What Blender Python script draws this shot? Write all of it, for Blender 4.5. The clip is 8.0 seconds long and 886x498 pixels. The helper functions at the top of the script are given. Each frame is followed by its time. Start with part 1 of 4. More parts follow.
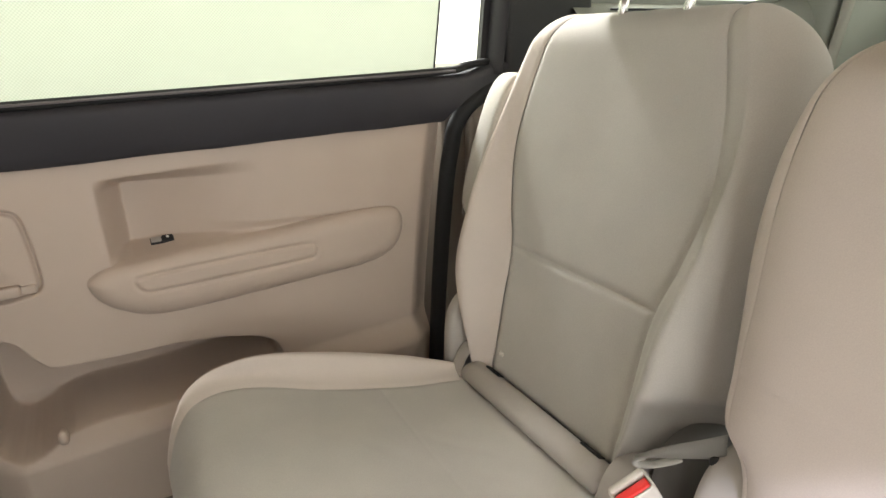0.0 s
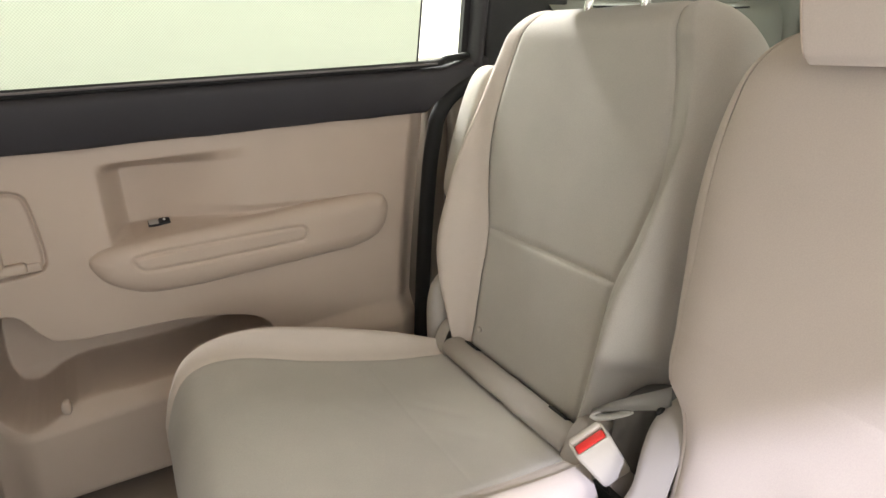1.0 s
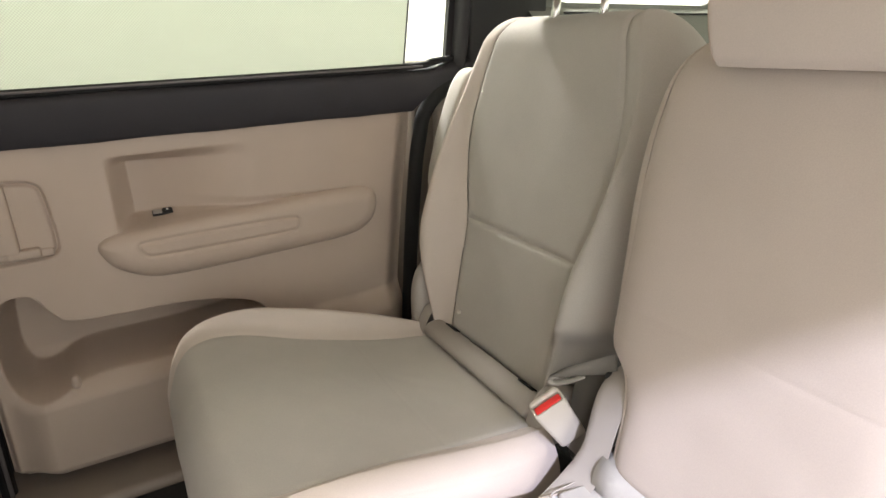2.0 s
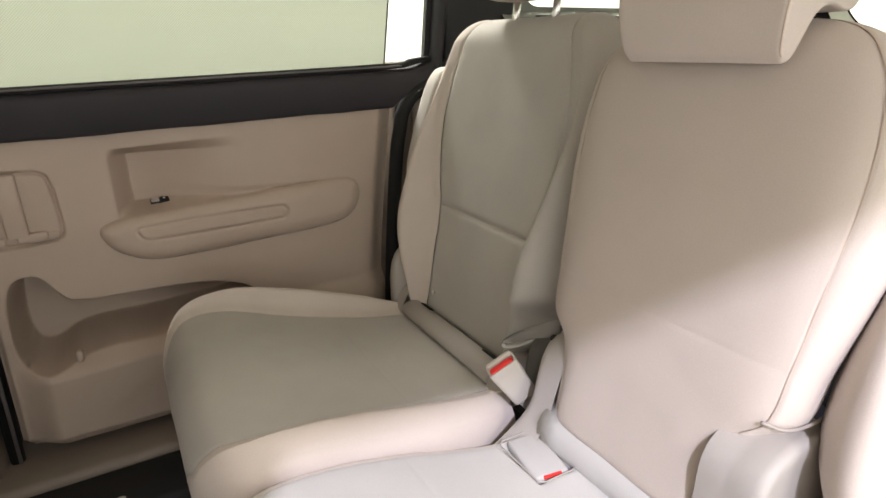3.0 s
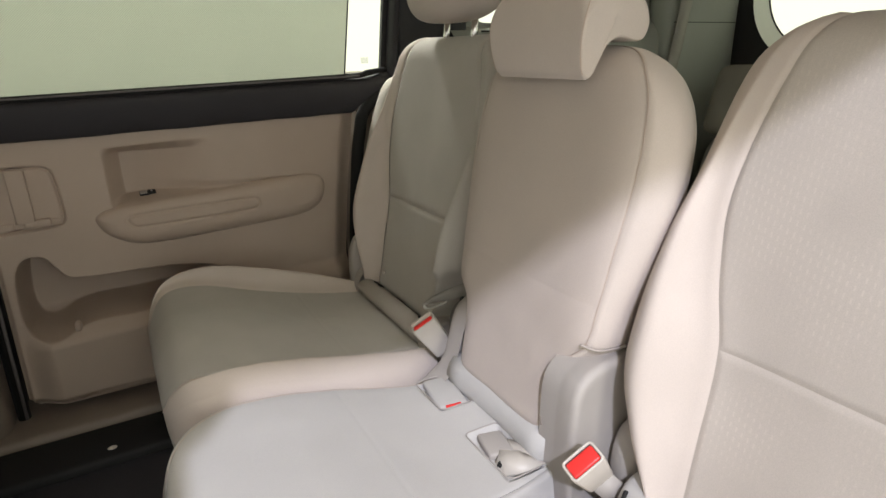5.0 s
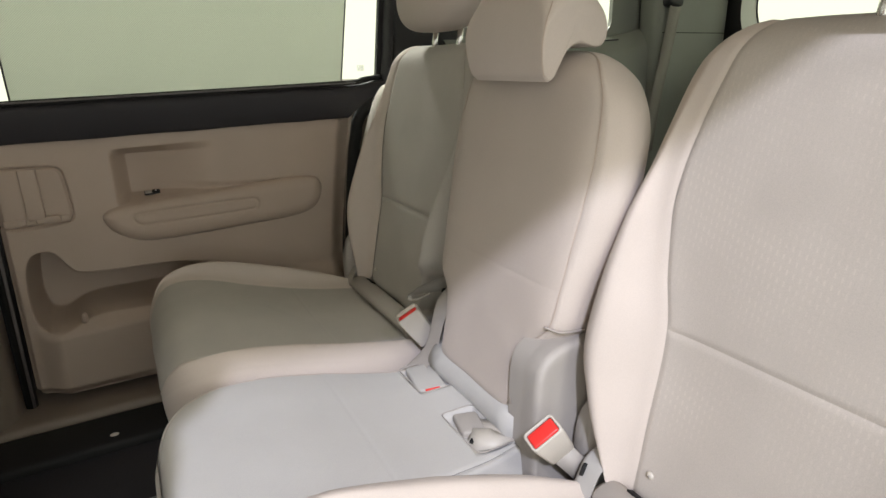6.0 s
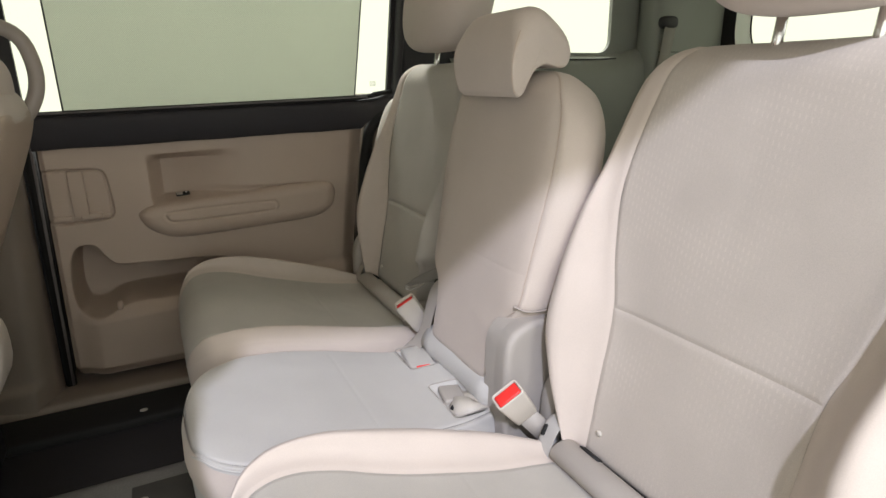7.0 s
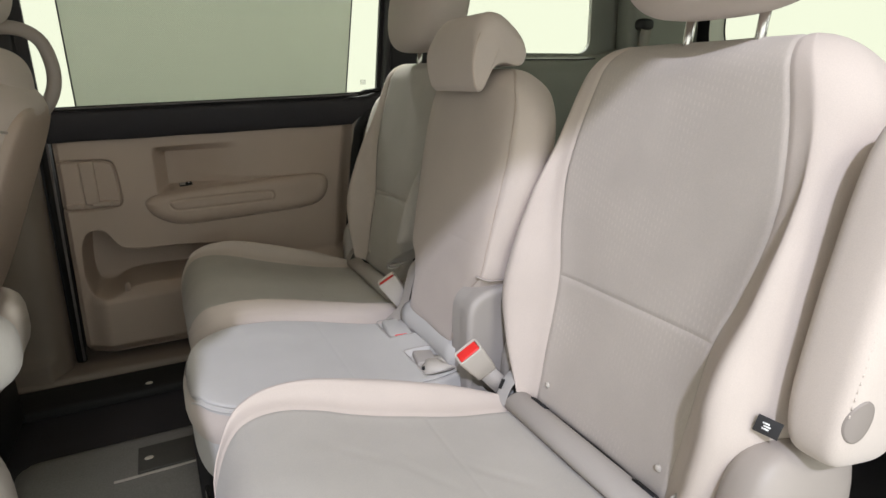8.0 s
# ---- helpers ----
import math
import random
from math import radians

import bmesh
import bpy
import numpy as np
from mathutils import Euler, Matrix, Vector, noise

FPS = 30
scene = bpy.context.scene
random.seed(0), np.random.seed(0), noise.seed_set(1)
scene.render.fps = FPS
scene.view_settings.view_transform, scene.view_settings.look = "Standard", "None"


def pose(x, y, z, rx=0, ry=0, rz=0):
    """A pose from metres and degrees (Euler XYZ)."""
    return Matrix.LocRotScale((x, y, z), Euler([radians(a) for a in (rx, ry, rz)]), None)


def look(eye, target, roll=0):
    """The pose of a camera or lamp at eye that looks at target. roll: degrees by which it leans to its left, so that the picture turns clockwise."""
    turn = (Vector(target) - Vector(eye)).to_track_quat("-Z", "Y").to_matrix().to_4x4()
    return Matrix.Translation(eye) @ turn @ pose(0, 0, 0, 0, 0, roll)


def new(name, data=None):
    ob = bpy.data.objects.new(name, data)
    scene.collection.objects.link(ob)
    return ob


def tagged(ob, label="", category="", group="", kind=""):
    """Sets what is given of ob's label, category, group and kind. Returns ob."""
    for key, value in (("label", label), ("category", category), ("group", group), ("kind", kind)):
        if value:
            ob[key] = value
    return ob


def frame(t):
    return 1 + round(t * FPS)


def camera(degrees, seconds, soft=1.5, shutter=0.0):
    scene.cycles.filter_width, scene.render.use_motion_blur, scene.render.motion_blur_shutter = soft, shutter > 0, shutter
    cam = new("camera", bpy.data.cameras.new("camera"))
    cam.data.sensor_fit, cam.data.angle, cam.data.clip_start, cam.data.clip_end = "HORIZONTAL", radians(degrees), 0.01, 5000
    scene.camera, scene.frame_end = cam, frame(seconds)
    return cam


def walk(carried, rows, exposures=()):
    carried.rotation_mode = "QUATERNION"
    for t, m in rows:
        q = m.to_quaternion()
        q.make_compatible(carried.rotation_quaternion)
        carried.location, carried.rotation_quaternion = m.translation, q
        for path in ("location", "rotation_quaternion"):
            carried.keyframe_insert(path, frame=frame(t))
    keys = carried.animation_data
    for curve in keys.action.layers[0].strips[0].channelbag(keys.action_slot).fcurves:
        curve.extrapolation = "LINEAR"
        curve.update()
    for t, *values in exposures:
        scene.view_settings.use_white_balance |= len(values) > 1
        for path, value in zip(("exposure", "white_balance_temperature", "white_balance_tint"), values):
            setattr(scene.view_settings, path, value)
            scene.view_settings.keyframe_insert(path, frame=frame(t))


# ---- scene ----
cam = camera(75.2, 8.0)
PATH = [
    (0, (-0.462, -0.102, 0.888), (0.456, 1.54, 0.209), -1.3),
    (0.5, (-0.477, -0.132, 0.884), (0.463, 1.495, 0.199), -1.0),
    (1, (-0.476, -0.166, 0.882), (0.46, 1.463, 0.197), -1.1),
    (1.5, (-0.486, -0.207, 0.886), (0.448, 1.424, 0.202), -1.0),
    (2.8, (-0.482, -0.328, 0.876), (0.448, 1.314, 0.214), -1.0),
    (3, (-0.486, -0.352, 0.877), (0.442, 1.29, 0.213), -1.1),
    (3.5, (-0.487, -0.426, 0.892), (0.438, 1.218, 0.228), -1.2),
    (4, (-0.487, -0.491, 0.905), (0.439, 1.155, 0.244), -1.2),
    (4.5, (-0.481, -0.53, 0.9), (0.447, 1.117, 0.245), -1.2),
    (6, (-0.468, -0.631, 0.883), (0.443, 1.04, 0.268), -1.1),
    (6.5, (-0.473, -0.69, 0.885), (0.398, 1.015, 0.307), -0.9),
    (7, (-0.482, -0.765, 0.886), (0.371, 0.952, 0.318), -0.8),
    (7.5, (-0.484, -0.826, 0.889), (0.361, 0.896, 0.323), -0.9),
    (8, (-0.487, -0.892, 0.878), (0.357, 0.832, 0.314), -0.8),
]

walk(cam, [(t, look(eye, target, roll)) for t, eye, target, roll in PATH],
     exposures=[(0, 1.81, 6200, 14), (1.5, 1.63, 6300, 15), (3, 1.18, 6470, 15), (4.5, 0.74, 6460, 12), (6, 0.58, 6380, 10), (7, 0.53, 6380, 11), (8, 0.27, 6300, 10)])

# ---------------------------------------------------------------- light
world = bpy.data.worlds.new("world")
scene.world = world
world.use_nodes = True
world.node_tree.nodes["Background"].inputs["Color"].default_value = (0.955, 0.975, 0.885, 1)
world.node_tree.nodes["Background"].inputs["Strength"].default_value = 1.36


def area_lamp(name, eye, target, sx, sy, watts, colour):
    data = bpy.data.lights.new(name, "AREA")
    data.shape, data.size, data.size_y, data.energy, data.color = "RECTANGLE", sx, sy, watts, colour
    ob = new(name, data)
    ob.matrix_world = look(eye, target)
    return ob


# unseen ceiling light banks of the white hall, on either side of the car, set by shadow edges
area_lamp("unseen_lamp", (-2.0, -3.6, 3.74), (0, 0, 0.6), 0.13, 0.13, 130, (0.935, 0.96, 1.17))
# soft warm fill lamp, added to brighten the middle seat's near bolster and headrest cheek
area_lamp("unseen_lamp", (-0.5, -4.2, 4.05), (0, 0, 0.7), 0.9, 0.6, 50, (1.0, 0.945, 0.915))
area_lamp("unseen_lamp", (0.20, 3.65, 4.4), (0, 0.4, 0.8), 0.45, 0.45, 175, (1.0, 1.0, 0.92))

# ---------------------------------------------------------------- materials


def material(name, base, rough=0.6, metal=0.0, spot=0.12, fine=900.0, bump=0.15, broad=9.0, sheen=0.0, ribs=0.0, spec=0.4):
    """Base colour varied at two scales, with a fine relief; ribs: period of woven ribs in metres."""
    m = bpy.data.materials.new(name)
    m.use_nodes = True
    nt = m.node_tree
    n, l = nt.nodes, nt.links
    b = n["Principled BSDF"]
    b.inputs["Roughness"].default_value = rough
    b.inputs["Metallic"].default_value = metal
    b.inputs["Specular IOR Level"].default_value = spec
    if sheen:
        b.inputs["Sheen Weight"].default_value = sheen
        b.inputs["Sheen Roughness"].default_value = 0.6
    co = n.new("ShaderNodeTexCoord")
    n1, n2 = n.new("ShaderNodeTexNoise"), n.new("ShaderNodeTexNoise")
    n1.inputs["Scale"].default_value, n1.inputs["Detail"].default_value = broad, 5
    n2.inputs["Scale"].default_value, n2.inputs["Detail"].default_value = fine, 2
    for t in (n1, n2):
        l.new(co.outputs["Object"], t.inputs["Vector"])
    add = n.new("ShaderNodeMath")
    add.operation = "ADD"
    l.new(n1.outputs["Fac"], add.inputs[0])
    l.new(n2.outputs["Fac"], add.inputs[1])
    ramp = n.new("ShaderNodeMapRange")
    ramp.inputs["From Min"].default_value, ramp.inputs["From Max"].default_value = 0.6, 1.4
    ramp.inputs["To Min"].default_value, ramp.inputs["To Max"].default_value = 1 - spot, 1 + spot
    l.new(add.outputs[0], ramp.inputs["Value"])
    mix = n.new("ShaderNodeVectorMath")
    mix.operation = "SCALE"
    mix.inputs[0].default_value = base
    l.new(ramp.outputs["Result"], mix.inputs["Scale"])
    l.new(mix.outputs["Vector"], b.inputs["Base Color"])
    height = n2.outputs["Fac"]
    if ribs:
        def calc(op, x, y=None, z=None):
            q = n.new("ShaderNodeMath")
            q.operation = op
            for slot, val in zip(q.inputs, (x, y, z)):
                if isinstance(val, (int, float)):
                    slot.default_value = val
                elif val is not None:
                    l.new(val, slot)
            return q.outputs[0]
        sep = n.new("ShaderNodeSeparateXYZ")
        l.new(co.outputs["Object"], sep.inputs[0])
        across = calc("MULTIPLY", sep.outputs["Y"], 1 / ribs)
        along = calc("ADD", sep.outputs["Z"], sep.outputs["X"])
        rib = calc("ABSOLUTE", calc("SINE", calc("MULTIPLY", across, math.pi)))
        groove = calc("POWER", calc("SUBTRACT", 1.0, rib), 4.0)
        phase = calc("MULTIPLY", calc("FLOOR", across), 5.1)
        dash = calc("GREATER_THAN", calc("SINE", calc("ADD", calc("MULTIPLY", along, 2 * math.pi / 0.013), phase)), 0.1)
        dash = calc("MULTIPLY", dash, calc("GREATER_THAN", rib, 0.92))
        worn = n.new("ShaderNodeMapRange")
        worn.inputs["From Min"].default_value, worn.inputs["From Max"].default_value = 0.42, 0.60
        l.new(n1.outputs["Fac"], worn.inputs["Value"])
        dash = calc("MULTIPLY", dash, worn.outputs["Result"])
        groove = calc("MULTIPLY", groove, calc("MULTIPLY_ADD", worn.outputs["Result"], 0.6, 0.2))
        tone = calc("ADD", calc("MULTIPLY_ADD", groove, -0.028, 1.0), calc("MULTIPLY", dash, 0.085))
        l.new(calc("MULTIPLY", ramp.outputs["Result"], tone), mix.inputs["Scale"])
        height = calc("ADD", calc("MULTIPLY_ADD", groove, -0.6, n2.outputs["Fac"]), calc("MULTIPLY", dash, 0.4))
    bp = n.new("ShaderNodeBump")
    bp.inputs["Strength"].default_value, bp.inputs["Distance"].default_value = bump, 0.0012
    l.new(height, bp.inputs["Height"])
    l.new(bp.outputs["Normal"], b.inputs["Normal"])
    return m


FABRIC = material("beige_seat_fabric", (0.540, 0.470, 0.412), 0.85, spot=0.07, bump=0.12, sheen=0.15)
INSERT = material("grey_woven_fabric", (0.470, 0.420, 0.368), 0.85, spot=0.11, bump=0.07, sheen=0.15, ribs=0.0066)
SMOOTH = material("grey_smooth_fabric", (0.426, 0.400, 0.357), 0.85, spot=0.10, bump=0.10, sheen=0.15)
PLAIN = material("grey_plain_fabric", (0.488, 0.420, 0.366), 0.85, spot=0.07, bump=0.10, sheen=0.15)
PALE = material("pale_grey_fabric", (0.495, 0.480, 0.452), 0.85, spot=0.07, bump=0.12, sheen=0.15)
TRIM = material("beige_moulded_plastic", (0.465, 0.375, 0.305), 0.5, spot=0.05, fine=1400, bump=0.3)
GREY = material("grey_seat_plastic", (0.385, 0.354, 0.320), 0.6, spot=0.05, fine=1500, bump=0.15)
QUARTER = material("grey_green_trim_plastic", (0.245, 0.255, 0.222), 0.55, spot=0.06, fine=1400, bump=0.2)
BLACK = material("black_moulded_plastic", (0.020, 0.019, 0.020), 0.55, spot=0.1, fine=1400, bump=0.3)
DARK_TRIM = material("dark_aubergine_plastic", (0.034, 0.032, 0.036), 0.62, spot=0.1, fine=1400, bump=0.3, spec=0.25)
LIP = material("grey_rubber_lip", (0.15, 0.135, 0.135), 0.6, spot=0.1)
RUBBER = material("black_rubber", (0.012, 0.012, 0.012), 0.75, spot=0.1)
CARPET = material("black_floor_mat", (0.026, 0.025, 0.029), 0.50, spot=0.35, fine=300, bump=0.25, broad=5)
CHROME = material("brushed_steel", (0.75, 0.73, 0.70), 0.22, metal=1.0, spot=0.05)
RED = material("red_button_plastic", (0.75, 0.035, 0.03), 0.35, spot=0.05)
BUCKLE = material("ivory_buckle_plastic", (0.53, 0.49, 0.43), 0.4, spot=0.04)
# seat plastic with the shade of the gap between the seats put into its colour
SHADOW_GREY = material("shaded_grey_plastic", (0.13, 0.125, 0.115), 0.6, spot=0.06, fine=1500, bump=0.15)
WEBBING = material("grey_belt_webbing", (0.30, 0.285, 0.25), 0.75, spot=0.08, bump=0.6, fine=1600)
REAR_CLOTH = material("brown_rear_fabric", (0.140, 0.127, 0.105), 0.85, spot=0.08, bump=0.3)
REAR_SEAT = material("grey_rear_fabric", (0.30, 0.295, 0.262), 0.85, spot=0.08, bump=0.3)
REVEAL = material("pale_window_trim", (0.72, 0.74, 0.67), 0.6, spot=0.05, fine=1400, bump=0.15)
STOWED = material("grey_ivory_plastic", (0.46, 0.445, 0.42), 0.45, spot=0.04)
MAT = material("grey_rubber_mat", (0.21, 0.206, 0.198), 0.36, spot=0.22, fine=300, bump=0.25, broad=5)
PLATE = material("dark_rail_plastic", (0.075, 0.073, 0.068), 0.5, spot=0.2, fine=500, bump=0.2)
PILLAR = material("brown_pillar_plastic", (0.225, 0.185, 0.150), 0.5, spot=0.06, fine=1400, bump=0.25)
PIVOT = material("brown_grey_plastic", (0.262, 0.228, 0.202), 0.5, spot=0.05, fine=1400)
TAUPE = material("taupe_plastic", (0.34, 0.30, 0.265), 0.5, spot=0.05, fine=1400)
HEADLINER = material("beige_headliner", (0.84, 0.73, 0.61), 0.9, spot=0.05)
WHITE = material("white_print", (0.8, 0.8, 0.78), 0.6)


def glass_material():
    m = bpy.data.materials.new("window_glass")
    m.use_nodes = True
    b = m.node_tree.nodes["Principled BSDF"]
    b.inputs["Base Color"].default_value = (0.600, 0.608, 0.500, 1)
    b.inputs["Roughness"].default_value = 0.0
    b.inputs["IOR"].default_value = 1.1
    b.inputs["Transmission Weight"].default_value = 1.0
    return m


def screen_material():
    """Fine mesh cloth: some light passes straight through, some is scattered."""
    m = bpy.data.materials.new("sunshade_mesh")
    m.use_nodes = True
    nt = m.node_tree
    n, l = nt.nodes, nt.links
    n.remove(n["Principled BSDF"])
    clear, cloth, dif = n.new("ShaderNodeBsdfTransparent"), n.new("ShaderNodeBsdfTranslucent"), n.new("ShaderNodeBsdfDiffuse")
    cloth.inputs["Color"].default_value = (0.258, 0.276, 0.222, 1)
    dif.inputs["Color"].default_value = (0.16, 0.16, 0.14, 1)
    mixa, mixb = n.new("ShaderNodeMixShader"), n.new("ShaderNodeMixShader")
    mixa.inputs[0].default_value = 0.4
    l.new(cloth.outputs[0], mixa.inputs[1])
    l.new(dif.outputs[0], mixa.inputs[2])
    co = n.new("ShaderNodeTexCoord")
    sep = n.new("ShaderNodeSeparateXYZ")
    l.new(co.outputs["Object"], sep.inputs[0])
    waves = []
    for axis in ("X", "Z"):
        mu, si = n.new("ShaderNodeMath"), n.new("ShaderNodeMath")
        mu.operation, si.operation = "MULTIPLY", "SINE"
        mu.inputs[1].default_value = 2 * math.pi / 0.0042
        l.new(sep.outputs[axis], mu.inputs[0])
        l.new(mu.outputs[0], si.inputs[0])
        waves.append(si)
    pr = n.new("ShaderNodeMath")
    pr.operation = "MULTIPLY"
    l.new(waves[0].outputs[0], pr.inputs[0])
    l.new(waves[1].outputs[0], pr.inputs[1])
    mr = n.new("ShaderNodeMapRange")
    mr.inputs["From Min"].default_value, mr.inputs["From Max"].default_value = -1, 1
    mr.inputs["To Min"].default_value, mr.inputs["To Max"].default_value = 0.95, 0.985
    l.new(pr.outputs[0], mr.inputs["Value"])
    l.new(mr.outputs["Result"], mixb.inputs[0])
    weave = n.new("ShaderNodeMapRange")
    weave.inputs["From Min"].default_value, weave.inputs["From Max"].default_value = -1, 1
    weave.inputs["To Min"].default_value, weave.inputs["To Max"].default_value = 0.80, 1.20
    l.new(pr.outputs[0], weave.inputs["Value"])
    thread = n.new("ShaderNodeVectorMath")
    thread.operation = "SCALE"
    thread.inputs[0].default_value = cloth.inputs["Color"].default_value[:3]
    l.new(weave.outputs["Result"], thread.inputs["Scale"])
    l.new(thread.outputs["Vector"], cloth.inputs["Color"])
    l.new(clear.outputs[0], mixb.inputs[1])
    l.new(mixa.outputs[0], mixb.inputs[2])
    l.new(mixb.outputs[0], n["Material Output"].inputs["Surface"])
    return m


def etch_material():
    m = bpy.data.materials.new("etched_print")
    m.use_nodes = True
    nt = m.node_tree
    n, l = nt.nodes, nt.links
    clear, mix = n.new("ShaderNodeBsdfTransparent"), n.new("ShaderNodeMixShader")
    mix.inputs[0].default_value = 0.22
    l.new(clear.outputs[0], mix.inputs[1])
    l.new(n["Principled BSDF"].outputs[0], mix.inputs[2])
    l.new(mix.outputs[0], n["Material Output"].inputs["Surface"])
    return m


GLASS, SCREEN, ETCH = glass_material(), screen_material(), etch_material()

# ---------------------------------------------------------------- builders


def link_mesh(name, bm, mat, smooth=True):
    me = bpy.data.meshes.new(name)
    bmesh.ops.recalc_face_normals(bm, faces=bm.faces)
    bm.to_mesh(me)
    bm.free()
    me.materials.append(mat)
    for p in me.polygons:
        p.use_smooth = smooth
    return me


def thing(name, at, label, category, group="", kind=""):
    ob = new(name)
    ob.location = at
    ob.empty_display_size = 0.05
    return tagged(ob, label, category, group, kind)


def root_of(ob):
    while ob.parent:
        ob = ob.parent
    return ob


def part(name, bm, mat, parent, label="", smooth=True):
    """Links a bmesh, given in world metres, as one mesh under a thing or a part."""
    o = root_of(parent).location
    bmesh.ops.translate(bm, verts=bm.verts, vec=(-o[0], -o[1], -o[2]))
    ob = new(name, link_mesh(name, bm, mat, smooth))
    ob.parent = parent
    return tagged(ob, label)


def solid(name, bm, mat, label, category, kind="", group="", smooth=True):
    ob = new(name, link_mesh(name, bm, mat, smooth))
    return tagged(ob, label, category, group, kind)


def spline(knots):
    """A smooth curve through (x, value) knots."""
    xs = [k[0] for k in knots]
    ys = [k[1] for k in knots]
    sl = []
    for i in range(len(xs)):
        a, b = max(i - 1, 0), min(i + 1, len(xs) - 1)
        sl.append((ys[b] - ys[a]) / (xs[b] - xs[a]))

    def f(x):
        if x <= xs[0]:
            return ys[0]
        if x >= xs[-1]:
            return ys[-1]
        i = max(k for k in range(len(xs) - 1) if xs[k] <= x)
        h = xs[i + 1] - xs[i]
        t = (x - xs[i]) / h
        return ((2 * t ** 3 - 3 * t * t + 1) * ys[i] + (t ** 3 - 2 * t * t + t) * h * sl[i]
                + (3 * t * t - 2 * t ** 3) * ys[i + 1] + (t ** 3 - t * t) * h * sl[i + 1])
    return f


def spline2(points):
    """A smooth plane curve through points, by index."""
    fx, fy = spline([(i, p[0]) for i, p in enumerate(points)]), spline([(i, p[1]) for i, p in enumerate(points)])
    return lambda t: (fx(t), fy(t))


def dense(n, ends=0.6):
    t = np.linspace(0, 1, n)
    return (1 - ends) * t + ends * (0.5 - 0.5 * np.cos(np.pi * t))


def panel(f, nu, nv, seams="", depth=0.0036, width=0.0045, faint="", soft=0.0016, flip=False):
    """A sheet f(u, v) with its edges drawn in to a stitched groove at the named sides: a u=0, b u=1, c v=0, d v=1."""
    us, vs = dense(nu, 0.82), dense(nv, 0.82)
    P = np.array([[f(u, v) for v in vs] for u in us], float)
    du, dv = np.gradient(P, axis=0), np.gradient(P, axis=1)
    N = np.cross(du, dv)
    N /= np.linalg.norm(N, axis=2, keepdims=True) + 1e-12
    if flip:
        N = -N
    lu = np.concatenate([np.zeros((1, nv)), np.cumsum(np.linalg.norm(np.diff(P, axis=0), axis=2), axis=0)])
    lv = np.concatenate([np.zeros((nu, 1)), np.cumsum(np.linalg.norm(np.diff(P, axis=1), axis=2), axis=1)], axis=1)
    dist = {"a": lu, "b": lu[-1:] - lu, "c": lv, "d": lv[:, -1:] - lv}
    off = np.zeros((nu, nv))
    for k in seams:
        off = np.minimum(off, -depth * np.exp(-(dist[k] / width) ** 2) + 0 * off)
    for k in faint:
        off = np.minimum(off, -0.0004 * np.exp(-(dist[k] / 0.0036) ** 2) + 0 * off)
    if soft:
        off = off + np.array([[soft * (noise.noise(Vector(p) * 9) + 0.5 * noise.noise(Vector(p) * 26)) for p in row] for row in P])
    P = P + N * off[:, :, None]
    bm = bmesh.new()
    vv = [[bm.verts.new(P[i, j]) for j in range(nv)] for i in range(nu)]
    for i in range(nu - 1):
        for j in range(nv - 1):
            bm.faces.new((vv[i][j], vv[i + 1][j], vv[i + 1][j + 1], vv[i][j + 1]))
    bmesh.ops.remove_doubles(bm, verts=bm.verts, dist=1e-6)
    return bm


def box(x0, x1, y0, y1, z0, z1, bevel=0.0, seg=3):
    bm = bmesh.new()
    bmesh.ops.create_cube(bm, size=1)
    bmesh.ops.scale(bm, vec=(x1 - x0, y1 - y0, z1 - z0), verts=bm.verts)
    bmesh.ops.translate(bm, vec=((x0 + x1) / 2, (y0 + y1) / 2, (z0 + z1) / 2), verts=bm.verts)
    if bevel:
        bmesh.ops.bevel(bm, geom=bm.edges[:], offset=bevel, segments=seg, profile=0.5, affect="EDGES")
    return bm


def turned(bm, m):
    bmesh.ops.transform(bm, matrix=m, verts=bm.verts)
    return bm


def pillow(cx, cy, cz, hx, hy, hz, ex=3.0, nu=40, nv=28, warp=None):
    """A superellipsoid; warp(x, y, z) in -1..1 may reshape it."""
    def sp(c, e):
        return math.copysign(abs(c) ** e, c)
    e = 2 / ex
    bm = bmesh.new()
    rows = []
    for j in range(1, nv):
        b = -math.pi / 2 + math.pi * j / nv
        row = []
        for i in range(nu):
            a = 2 * math.pi * i / nu
            p = (sp(math.cos(b), e) * sp(math.cos(a), e), sp(math.cos(b), e) * sp(math.sin(a), e), sp(math.sin(b), e))
            if warp:
                p = warp(*p)
            row.append(bm.verts.new((cx + hx * p[0], cy + hy * p[1], cz + hz * p[2])))
        rows.append(row)
    for j in range(len(rows) - 1):
        for i in range(nu):
            k = (i + 1) % nu
            bm.faces.new((rows[j][i], rows[j][k], rows[j + 1][k], rows[j + 1][i]))
    bm.faces.new(rows[0][::-1])
    bm.faces.new(rows[-1])
    return bm


